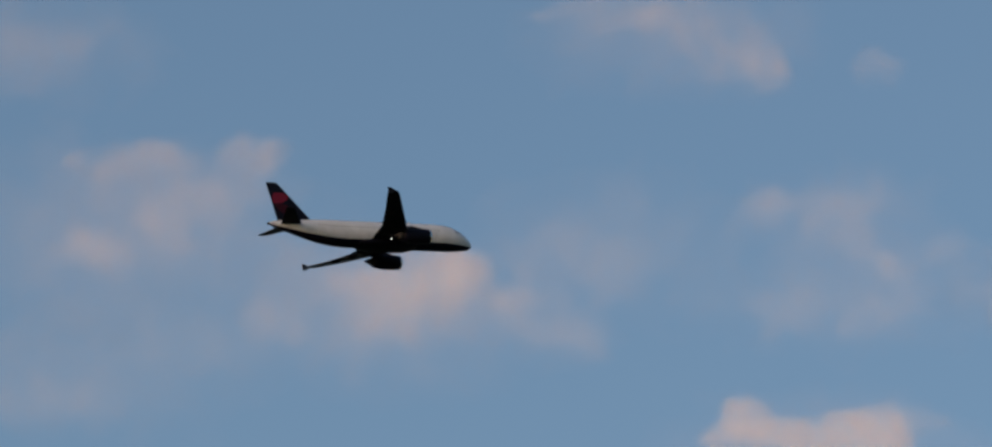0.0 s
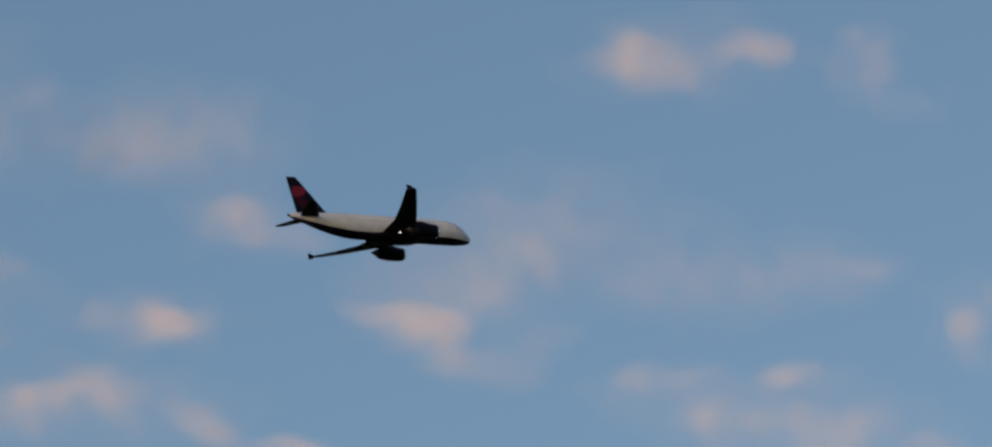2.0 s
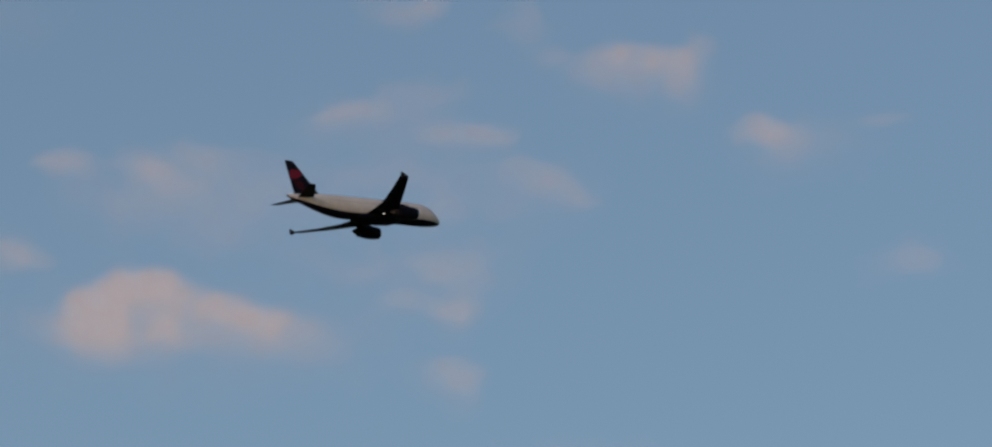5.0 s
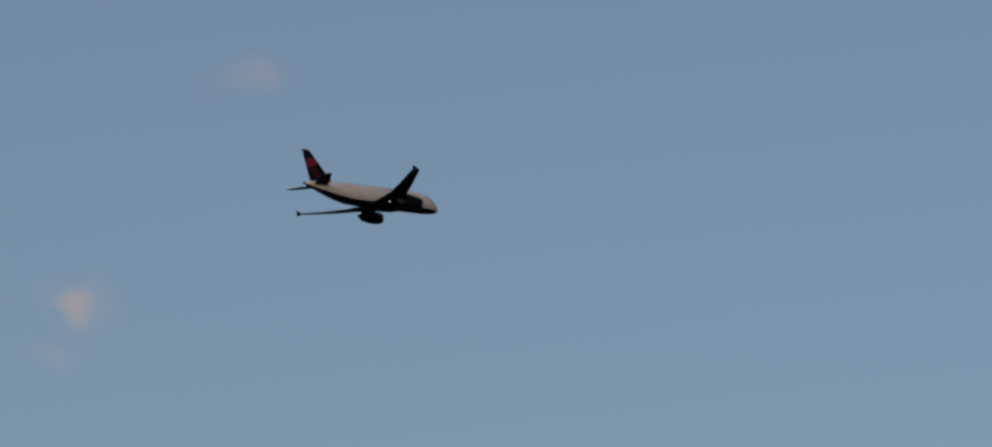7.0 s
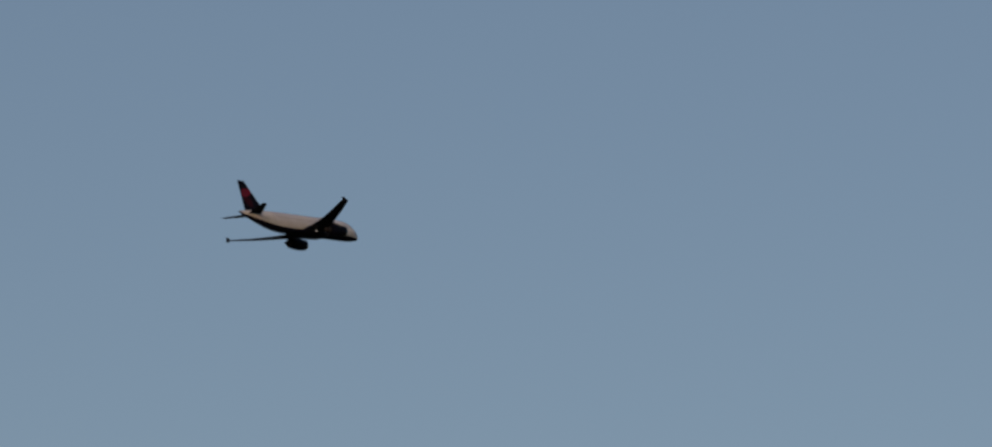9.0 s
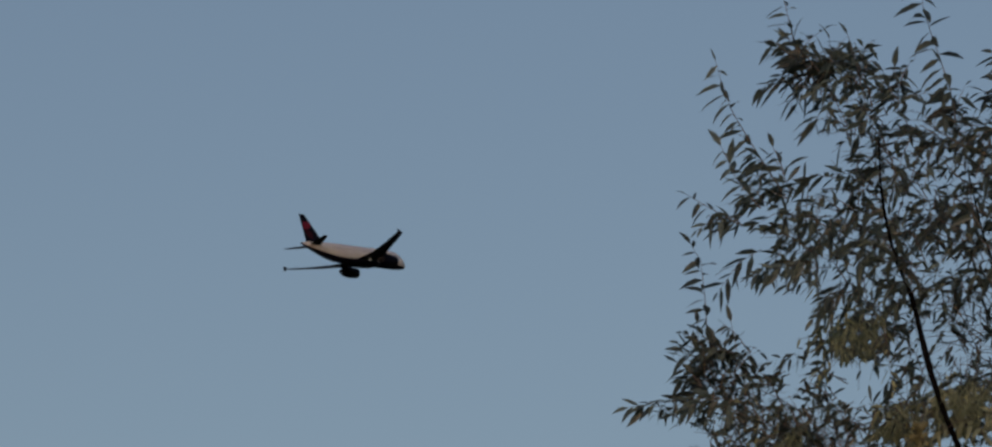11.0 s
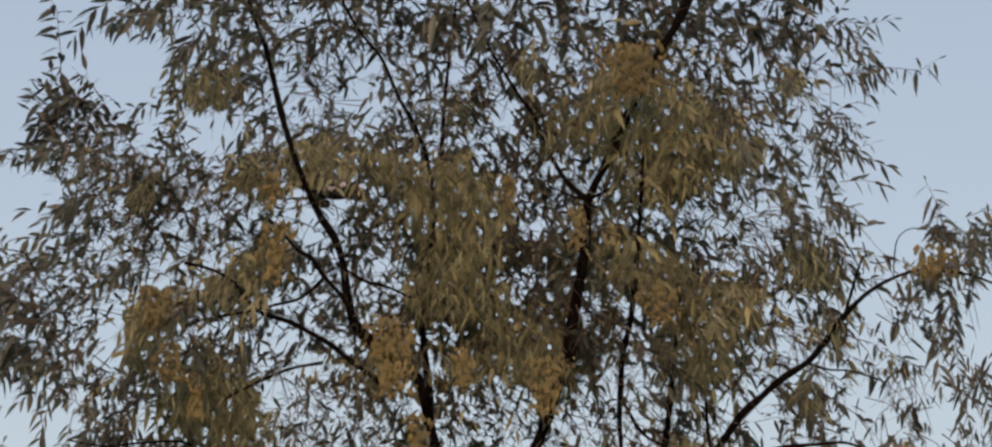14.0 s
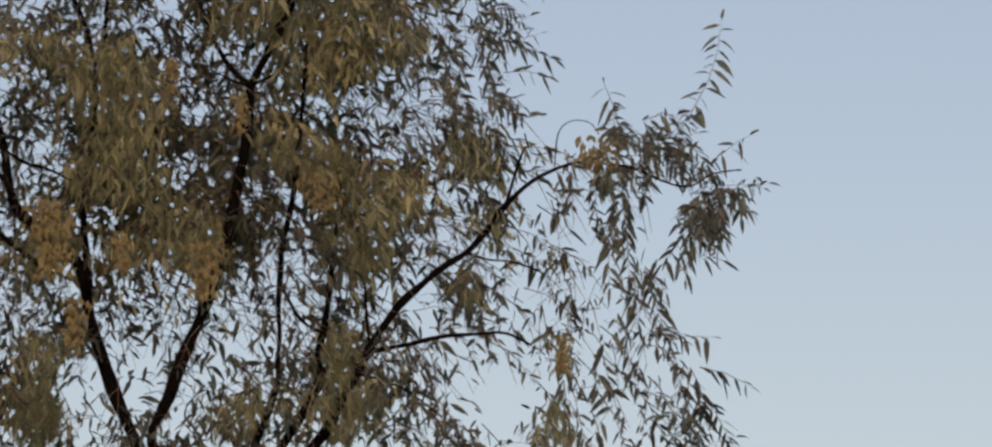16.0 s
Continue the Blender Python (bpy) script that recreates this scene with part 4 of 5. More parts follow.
def leaf_points(p, way, nrm, ln, wd, bend):
    """Eight points of one folded, drooping, lance-shaped leaf."""
    sidew = way.cross(nrm).normalized()
    out = []
    for s, w in ((0, 0), (0.32, 1), (0.66, 0.8), (1, 0)):
        c = p + way * (ln * s) + Vector((0, 0, -1)) * (bend * ln * s * s)
        if w:
            out += [c - sidew * (wd * w / 2) + nrm * wd * 0.1, c, c + sidew * (wd * w / 2) + nrm * wd * 0.1]
        else:
            out.append(c)
    return out


LEAF_FACES = ((0, 1, 2), (0, 2, 3), (1, 4, 5, 2), (2, 5, 6, 3), (4, 7, 5), (5, 7, 6))
HANG = {"up": 0.55, "out": 0.9, "down": 0.9}


def free_shoot(style, leaf_len, *pts):
    """A shoot that stands free at the rim of the crown, with a few side shoots about its root."""
    y = -0.12 + rng.uniform(-0.25, 0.2)
    comb = -0.75 if pts[-1][0] < -0.3 else 0.1
    sprig([(x, y - 0.01 * i, z) for i, (x, z) in enumerate(pts)], leaf_len * 1.16, 0.015, HANG[style], "green", True, sweep=(comb, 0, 0))
    (x0, z0), (x1, z1) = pts[0], pts[1]
    for k in range(6):
        x, z, yy = x0 + (x1 - x0) * rng.uniform(-0.2, 0.5), z0 + (z1 - z0) * rng.uniform(-0.2, 0.5), y + rng.uniform(-0.15, 0.15)
        d = Vector(((x1 - x0) + rng.uniform(-0.1, 0.1), rng.uniform(-0.1, 0.1), (z1 - z0) + rng.uniform(-0.12, 0.05))).normalized() * rng.uniform(0.06, 0.12)
        sprig(((x, yy, z), (x + d.x * 0.5, yy + d.y * 0.5, z + d.z * 0.5 + 0.01), (x + d.x, yy + d.y, z + d.z)), leaf_len * 0.9, 0.017, 0.6, sweep=(comb * 0.8, 0, 0))


free_shoot("up", 0.066, (-0.984, 6.398), (-1.079, 6.552), (-1.128, 6.638), (-1.162, 6.731), (-1.178, 6.796))
free_shoot("up", 0.066, (-1.048, 6.353), (-1.117, 6.445), (-1.159, 6.541))
free_shoot("out", 0.055, (-1.112, 6.308), (-1.197, 6.361), (-1.261, 6.402))
free_shoot("up", 0.066, (-0.931, 6.775), (-0.955, 6.881), (-0.978, 6.987))
free_shoot("up", 0.066, (-0.89, 6.726), (-0.934, 6.823), (-0.967, 6.862))
free_shoot("up", 0.066, (-0.758, 6.723), (-0.774, 6.809), (-0.791, 6.866))
free_shoot("up", 0.07, (-0.483, 6.573), (-0.499, 6.696), (-0.533, 6.811), (-0.568, 6.926), (-0.579, 7.013))
free_shoot("up", 0.066, (-0.292, 6.615), (-0.332, 6.72), (-0.352, 6.796))
free_shoot("up", 0.066, (-0.648, 6.653), (-0.658, 6.762))
free_shoot("up", 0.066, (-0.848, 6.725), (-0.842, 6.849))
free_shoot("out", 0.055, (-0.896, 6.19), (-0.987, 6.179), (-1.072, 6.157))
free_shoot("out", 0.05, (-0.789, 6.103), (-0.861, 6.077), (-0.898, 6.022))
free_shoot("up", 0.066, (-1.176, 5.833), (-1.204, 5.983), (-1.21, 6.095), (-1.22, 6.198), (-1.249, 6.253))
free_shoot("up", 0.055, (-1.135, 5.814), (-1.116, 5.915), (-1.133, 6.018))
free_shoot("up", 0.06, (-1.189, 5.824), (-1.242, 5.918), (-1.287, 5.938))
free_shoot("out", 0.062, (-1.141, 5.794), (-1.249, 5.795), (-1.34, 5.785), (-1.43, 5.771))
free_shoot("out", 0.05, (-1.139, 5.539), (-1.247, 5.531), (-1.323, 5.526))
free_shoot("out", 0.055, (-1.122, 5.631), (-1.212, 5.595), (-1.256, 5.577))
free_shoot("out", 0.06, (-1.245, 5.301), (-1.354, 5.375), (-1.479, 5.362))
free_shoot("out", 0.06, (-1.245, 5.283), (-1.371, 5.302), (-1.497, 5.285))
free_shoot("out", 0.06, (-1.28, 5.199), (-1.388, 5.229), (-1.492, 5.215))
free_shoot("up", 0.055, (-1.281, 5.32), (-1.39, 5.412), (-1.462, 5.431))
free_shoot("up", 0.05, (-1.318, 5.357), (-1.354, 5.431), (-1.399, 5.453))
free_shoot("out", 0.06, (-1.205, 5.204), (-1.312, 5.241), (-1.455, 5.205))
free_shoot("out", 0.055, (-1.186, 5.167), (-1.258, 5.167), (-1.338, 5.15))
free_shoot("down", 0.055, (-1.204, 5.167), (-1.266, 5.113), (-1.328, 5.049))
free_shoot("up", 0.062, (-1.693, 5.176), (-1.734, 5.305), (-1.759, 5.406), (-1.786, 5.507))
free_shoot("up", 0.055, (-1.576, 5.176), (-1.582, 5.249), (-1.594, 5.322))
free_shoot("out", 0.05, (-1.711, 5.186), (-1.658, 5.222), (-1.582, 5.22))
free_shoot("up", 0.06, (-1.478, 4.878), (-1.485, 5.059), (-1.508, 5.169), (-1.518, 5.187))
free_shoot("up", 0.055, (-1.578, 5.023), (-1.576, 5.169), (-1.587, 5.278), (-1.588, 5.324))
free_shoot("out", 0.055, (-1.561, 5.114), (-1.633, 5.136), (-1.705, 5.129))
free_shoot("up", 0.055, (-1.621, 4.951), (-1.641, 5.078), (-1.697, 5.206))
free_shoot("out", 0.055, (-1.487, 4.932), (-1.416, 4.977), (-1.381, 5.022))
free_shoot("out", 0.05, (-1.63, 4.933), (-1.523, 4.914), (-1.398, 4.932))
free_shoot("out", 0.05, (1.016, 5.973), (1.152, 5.999), (1.243, 5.989), (1.298, 6.022))
free_shoot("up", 0.055, (1.42, 5.484), (1.504, 5.581), (1.551, 5.677), (1.577, 5.769), (1.586, 5.858))
free_shoot("up", 0.055, (1.307, 5.494), (1.291, 5.577), (1.254, 5.664))
free_shoot("out", 0.05, (1.304, 5.485), (1.34, 5.512), (1.403, 5.503), (1.502, 5.493))
free_shoot("out", 0.045, (1.499, 5.383), (1.572, 5.447), (1.637, 5.501), (1.668, 5.519))
free_shoot("out", 0.05, (1.534, 5.337), (1.606, 5.373), (1.723, 5.385))
free_shoot("out", 0.05, (1.429, 5.475), (1.473, 5.429), (1.554, 5.419))
free_shoot("down", 0.05, (1.588, 5.364), (1.642, 5.345), (1.649, 5.281))
free_shoot("down", 0.055, (1.569, 5.327), (1.495, 5.236), (1.421, 5.127))
free_shoot("down", 0.05, (1.56, 5.327), (1.513, 5.236), (1.475, 5.145))
free_shoot("down", 0.045, (1.587, 5.309), (1.585, 5.254), (1.575, 5.199))
free_shoot("down", 0.055, (1.309, 5.329), (1.325, 5.219), (1.331, 5.11))
free_shoot("down", 0.055, (1.29, 5.274), (1.27, 5.183), (1.277, 5.074))
free_shoot("down", 0.055, (1.376, 5.119), (1.401, 5.036), (1.438, 4.936))
free_shoot("down", 0.05, (1.34, 5.101), (1.347, 5.037), (1.355, 4.973))
free_shoot("out", 0.045, (1.425, 4.918), (1.497, 4.936), (1.559, 4.935))
free_shoot("out", 0.05, (1.457, 4.615), (1.538, 4.624), (1.618, 4.652))
free_shoot("out", 0.04, (0.985, 5.755), (1.03, 5.754), (1.075, 5.745))
free_shoot("out", 0.04, (0.969, 5.847), (1.04, 5.801), (1.086, 5.828))
free_shoot("out", 0.04, (0.983, 5.607), (1.045, 5.588), (1.072, 5.56))


def scatter(count, where, y0, y1, low, high, lean, leaf_len, gap, hang, comb):
    """Short leafy shoots round a few places: where holds (x, z, spread)."""
    for k in range(count):
        x, z, spread = rng.choice(where)
        x, z, y = rng.gauss(x, spread), rng.gauss(z, spread), rng.uniform(y0, y1)
        d = Vector((rng.uniform(-0.8, 0.8) + lean[0], rng.uniform(-0.3, 0.3), rng.uniform(-0.8, 0.8) + lean[1])).normalized() * rng.uniform(low, high)
        sprig(((x, y, z), (x + d.x * 0.5, y + d.y * 0.5, z + d.z * 0.5 + 0.01), (x + d.x, y + d.y, z + d.z)), leaf_len, gap, hang, sweep=(comb, 0, 0))


# the slim column of shoots beside the notch, and the thick shelf of leaves below it
scatter(26, ((-1.15, 5.86, 0.04), (-1.18, 5.9, 0.04), (-1.13, 5.82, 0.05)), -0.3, 0.1, 0.07, 0.13, (-0.1, 0.3), 0.06, 0.016, 0.5, -0.4)
scatter(110, ((-1.1, 5.68, 0.06), (-0.95, 5.7, 0.06), (-1.02, 5.62, 0.06), (-0.88, 5.62, 0.06), (-0.78, 5.68, 0.06)), -0.45, 0.2, 0.08, 0.15, (-0.3, 0), 0.055, 0.015, 0.3, -0.3)
# the loose left flank lower down, and the low spray of shoots beside it
scatter(40, ((-1.3, 5.3, 0.06), (-1.25, 5.38, 0.06), (-1.35, 5.22, 0.05), (-1.22, 5.22, 0.05)), -0.3, 0.2, 0.08, 0.15, (-0.4, 0), 0.058, 0.017, 0.4, -0.4)
scatter(44, ((-1.5, 4.85, 0.07), (-1.65, 4.85, 0.08), (-1.8, 4.8, 0.08), (-1.4, 4.75, 0.07), (-1.72, 5.1, 0.03)), -0.2, 0.2, 0.1, 0.2, (-0.1, 0.6), 0.058, 0.018, 0.35, -0.1)
# the leafy end of the right-hand limb, and what droops below it
scatter(34, ((1.3, 5.46, 0.04), (1.22, 5.4, 0.04), (1.38, 5.47, 0.05), (1.36, 5.4, 0.04)), -0.5, -0.15, 0.07, 0.13, (0.2, -0.2), 0.054, 0.015, 0.5, 0.2)
scatter(15, ((1.56, 5.3, 0.035), (1.53, 5.34, 0.035), (1.6, 5.32, 0.03), (1.5, 5.2, 0.03)), -0.5, -0.2, 0.06, 0.1, (0.1, -0.4), 0.05, 0.016, 0.5, 0.1)
scatter(40, ((1.3, 5.15, 0.03), (1.36, 5.02, 0.04), (1.28, 5.0, 0.05), (1.2, 5.06, 0.04), (1.48, 4.78, 0.05), (1.4, 4.7, 0.06), (1.2, 4.75, 0.07)), -0.5, 0.1, 0.08, 0.16, (0, -0.8), 0.054, 0.017, 0.6, 0.05)
scatter(72, ((1.16, 5.12, 0.03), (1.18, 5.02, 0.03), (1.2, 4.86, 0.04), (1.25, 5.1, 0.025), (0.92, 5.02, 0.05), (0.93, 5.23, 0.05), (1.42, 4.85, 0.05)), -0.4, 0.1, 0.07, 0.13, (0, -0.7), 0.054, 0.015, 0.6, 0.0)
scatter(22, ((1.0, 6.0, 0.04), (0.98, 5.85, 0.04), (0.98, 5.7, 0.04), (1.02, 5.5, 0.05), (1.02, 6.1, 0.04)), -0.3, 0.2, 0.07, 0.14, (0.4, 0), 0.05, 0.018, 0.4, 0.2)

# the mass of the crown, in clumps set evenly
CLUMPS = []
tries = 0
while tries < 40000 and len(CLUMPS) < 2200:
    tries += 1
    x, z = rng.uniform(-1.5, 1.5), rng.uniform(4.15, 7.0)
    if not inside(x, z) or in_gap(x, z):
        continue
    keep = 0.115 if x > 1.0 and z < 5.35 else 0.085 if x > 0.84 else 0.075 if z < 4.7 else 0.058 if z > 6.15 else 0.051
    if any((x - c[0]) ** 2 + (z - c[2]) ** 2 < keep * keep for c in CLUMPS):
        continue
    CLUMPS.append((x, rng.gauss(0.0, 0.28), z))
for cx, cy, cz in CLUMPS:
    kind = "olive" if turned_share(cx, cz) + rng.uniform(-0.2, 0.2) > 0.5 else "green"
    for k in range(rng.randint(4, 7)):
        x, y, z = rng.gauss(cx, 0.04), rng.gauss(cy, 0.08), rng.gauss(cz, 0.04)
        ln = rng.uniform(0.09, 0.18)
        lean = (x - 0.05) * 0.8 + rng.uniform(-0.9, 0.9)
        rise = rng.uniform(-0.9, 0.7) + (z - 5.6) * 0.4 - max(0, x - 0.4) * 0.7 - (0.5 if x > 0.9 else 0)
        d = Vector((lean, rng.uniform(-0.6, 0.6), rise)).normalized()
        tip = Vector((x, y, z)) + d * ln + Vector((0, 0, -0.03))
        if not inside(tip.x, tip.z) and rng.random() < 0.8:
            continue
        mid = Vector((x, y, z)) + d * ln * 0.5 + Vector((0, 0, 0.01))
        sprig(((x, y, z), mid, tip), 0.07 if z > 6.1 else 0.054, 0.017 if z > 6.1 else 0.0135, 0.3 if kind == "green" else 0.5, kind, sweep=(-0.25 if x < -0.3 else 0.15, 0, 0))

# thinner leafage behind, through which the sky shows in specks
behind = 0
while behind < 1300:
    x, z = rng.uniform(-1.3, 1.2), rng.uniform(4.3, 6.8)
    if not inside(x, z) or (x > 0.95 and rng.random() < 0.7) or in_gap(x, z):
        continue
    behind += 1
    y, ln = rng.uniform(0.1, 0.75), rng.uniform(0.08, 0.16)
    d = Vector((rng.uniform(-1, 1), rng.uniform(-0.5, 0.5), rng.uniform(-0.8, 0.8))).normalized() * ln
    sprig(((x, y, z), (x + d.x * 0.5, y + d.y * 0.5, z + d.z * 0.5 + 0.008), (x + d.x, y + d.y, z + d.z)), 0.055, 0.016, 0.2)


# the close, shaded heart of the crown
deep = 0
while deep < 420:
    x, z, spread = rng.choice(HEARTS)
    x, z, y = rng.gauss(x, spread * 0.7), rng.gauss(z, spread * 0.7), rng.uniform(0.0, 0.6)
    if in_gap(x, z, 1.2) or nearness(x, z, LIGHTS + LIGHTS_LOW) > 0.5:
        continue
    deep += 1
    d = Vector((rng.uniform(-1, 1), rng.uniform(-0.5, 0.5), rng.uniform(-1, 0.5))).normalized() * rng.uniform(0.08, 0.15)
    sprig(((x, y, z), (x + d.x * 0.5, y + d.y * 0.5, z + d.z * 0.5 + 0.008), (x + d.x, y + d.y, z + d.z)), 0.055, 0.014, 0.4, "olive" if rng.random() < 0.5 else "green")


# soft hanging masses of fine turned leaves at the front of the crown
def fine_leaf(x, y, z, spread):
    way = Vector((rng.gauss(0, spread), rng.uniform(-0.5, 0.3), -rng.uniform(0.2, 1.0))).normalized()
    ln = rng.uniform(0.03, 0.058)
    LEAVES["olive"].append((placed((x, y, z)), way, way.cross(Vector((rng.uniform(-1, 1), 1, 0))).normalized(), ln, ln * rng.uniform(0.14, 0.24), rng.uniform(0.1, 0.4)))


made = 0
while made < 14500:
    x, z = rng.uniform(-1.2, 1.4), rng.uniform(4.3, 6.3)
    ragged = 0.3 * noise.noise(Vector((x * 14, 9.0, z * 9)))
    if inside(x, z) and not in_gap(x, z, 1.3) and turned_share(x, z) + ragged > rng.uniform(0.4, 0.8):
        fine_leaf(x, rng.uniform(-0.6, -0.1), z, 0.5)
        made += 1

# sky specks: small round openings between the leaves, close together where the crown is loose
CELL = 0.04
SPECKS = {}


def speck_near(x, z, reach):
    i, j = int(x // CELL), int(z // CELL)
    for a in (i - 1, i, i + 1):
        for b in (j - 1, j, j + 1):
            for sx, sz, r in SPECKS.get((a, b), ()):
                if (x - sx) ** 2 + (z - sz) ** 2 < (r + reach) ** 2:
                    return True
    return False


for k in range(60000):
    x, z = rng.uniform(-1.5, 1.5), rng.uniform(4.3, 6.75)
    if not inside(x, z):
        continue
    loose, closed = nearness(x, z, LIGHTS + LIGHTS_LOW), turned_share(x, z)
    if rng.random() < min(1.0, closed) * 0.87 * (1 - 0.6 * loose):
        continue
    r = (0.0042 + 0.0075 * rng.random() ** 2 + 0.005 * loose * rng.random()) * (1 - 0.4 * min(1.0, closed))
    if speck_near(x, z, 0.0095 if loose > 0.5 else 0.021 if z > 6.05 else 0.0155 if closed < 0.4 and nearness(x, z, HEARTS) < 0.45 else 0.031):
        continue
    SPECKS.setdefault((int(x // CELL), int(z // CELL)), []).append((x, z, r))


def seen(p):
    """A place of the crown moved along the line of sight into the tree's middle plane."""
    k = TREE_FAR / (TREE_FAR + p[1])
    return p[0] * k, EYE.z + (p[2] - EYE.z) * k


def bares_limb(x, y, z):
    """True in front of a main limb, where the leaves are thin."""
    for r0, r1, pts in BOUGHS:
        for i, (a, b) in enumerate(zip(pts[:-1], pts[1:])):
            if y > max(a[1], b[1]) or b[2] < z - 0.35 or a[2] > z + 0.35:
                continue
            (ax, az), (bx, bz) = seen(a), seen(b)
            dx, dz = bx - ax, bz - az
            s = min(1.0, max(0.0, ((x - ax) * dx + (z - az) * dz) / (dx * dx + dz * dz)))
            if (x - ax - s * dx) ** 2 + (z - az - s * dz) ** 2 < (r0 + (r1 - r0) * i / len(pts) + 0.005) ** 2:
                return True
    return False


def thinned(rows):
    """Keeps the sky gaps and specks open and the limbs in sight: leaves end short of them or are left out."""
    out = []
    for p, way, nrm, ln, wd, bend in rows:
        full, strict = 1.0, rng.random() < 0.93
        for s in (0.0, 0.22, 0.42, 0.6, 0.8, 1.0):
            x, z = seen(p + way * (ln * s) + Vector((0, 0, -bend * ln * s * s)))
            if strict and (speck_near(x, z, wd * (0.25 if 0.1 < s < 0.9 else 0.0)) or in_gap(x, z, 0.9)):
                full = s - 0.1
                break
        if full < 0.3:
            continue
        x, z = seen(p + way * (ln * full * 0.5))
        if p.y < 0 and bares_limb(x, p.y, z) and rng.random() < 0.6 + 0.8 * noise.noise(Vector((x * 6, 2.5, z * 6))):
            continue
        out.append((p, way, nrm, ln * full, wd * (0.5 + 0.5 * full), bend))
    return out


LEAVES["green"] = thinned(LEAVES["green"])
LEAVES["olive"] = thinned(LEAVES["olive"])
TWIGS = [row for row in TWIGS if not in_gap(*seen(row[0][1]), 1.1)]


def joined(name, rows, mat, label):
    verts, faces = [], []
    for row in rows:
        k = len(verts)
        verts += [tuple(v) for v in leaf_points(*row)]
        faces += [tuple(k + i for i in f) for f in LEAF_FACES]
    me = bpy.data.meshes.new(name)
    me.from_pydata(verts, [], faces)
    return tagged(link(name, me, mat, tree, label, smooth=False), kind="stuff")


# the end of the right-hand bough sways: its leaves are parts of their own, about a pivot on the limb
PIVOT = Vector((1.05, -0.3, 5.3))


def on_bough(p):
    return p.x > 1.2 and p.z > 4.95


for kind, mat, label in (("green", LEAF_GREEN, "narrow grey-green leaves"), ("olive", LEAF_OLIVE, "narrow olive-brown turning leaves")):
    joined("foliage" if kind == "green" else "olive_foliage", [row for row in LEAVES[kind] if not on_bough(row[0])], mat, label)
loose_end = [joined("bough_foliage", [(row[0] - PIVOT, *row[1:]) for row in LEAVES[kind] if on_bough(row[0])], mat, label)
             for kind, mat, label in (("green", LEAF_GREEN, "narrow grey-green leaves"), ("olive", LEAF_OLIVE, "olive-brown turning leaves"))]



def stems(rows):
    """Three-sided tapering stems."""
    verts, faces = [], []
    for pts, thick in rows:
        base = len(verts)
        for i, p in enumerate(pts):
            r = thick * (1 - 0.7 * i / (len(pts) - 1))
            for q in range(3):
                verts.append((p.x + r * math.cos(q * 2.094), p.y + r * math.sin(q * 2.094), p.z + r * 0.6 * math.cos(q * 2.094 + 1)))
        for i in range(len(pts) - 1):
            for q in range(3):
                a, b = base + i * 3 + q, base + i * 3 + (q + 1) % 3
                faces.append((a, b, b + 3, a + 3))
    return verts, faces


def twigwork(rows):
    verts, faces = stems(rows)
    me = bpy.data.meshes.new("twigwork")
    me.from_pydata(verts, [], faces)
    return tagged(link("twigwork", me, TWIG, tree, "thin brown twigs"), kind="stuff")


twigwork([row for row in TWIGS if not on_bough(row[0][0])])
loose_end.append(twigwork([([p - PIVOT for p in pts], thick) for pts, thick in TWIGS if on_bough(pts[0])]))

# free shoots: a stem that sways on the tree, with its leaves on four shared shapes
SHAPES = []
for bend, wd in ((0.08, 0.27), (0.18, 0.31), (0.28, 0.34), (0.38, 0.29)):
    me = bpy.data.meshes.new("leaf")
    me.from_pydata([tuple(v) for v in leaf_points(Vector((0, 0, 0)), Vector((1, 0, 0)), Vector((0, 0, 1)), 1.0, wd, bend)], [], LEAF_FACES)
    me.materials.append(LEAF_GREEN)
    SHAPES.append(me)
swaying = []
leaf_count = 0
for pts, thick, own in SHOOTS:
    root = pts[0].copy()
    verts, faces = stems([([p - root for p in pts], thick)])
    me = bpy.data.meshes.new("shoot")
    me.from_pydata(verts, [], faces)
    shoot = link("shoot", me, TWIG, tree)
    shoot.location = root
    swaying.append((shoot, root))
    spare = []
    for p, way, nrm, ln, wd, bend in own:
        if leaf_count >= 300:
            spare.append((p - root, way, nrm, ln, wd, bend))
            continue
        ob = new("leaf", SHAPES[leaf_count % 4])
        leaf_count += 1
        ob.parent = shoot
        if nrm.z < 0:
            nrm = -nrm
        sw = nrm.cross(way).normalized()
        ob.matrix_local = Matrix.Translation(p - root) @ Matrix((way, sw, nrm)).transposed().to_4x4() @ Matrix.Scale(ln, 4)
    if spare:
        verts, faces = [], []
        for row in spare:
            k = len(verts)
            verts += [tuple(v) for v in leaf_points(*row)]
            faces += [tuple(k + i for i in f) for f in LEAF_FACES]
        me = bpy.data.meshes.new("leaf_spray")
        me.from_pydata(verts, [], faces)
        tagged(link("leaf_spray", me, LEAF_GREEN, shoot, smooth=False), kind="stuff")


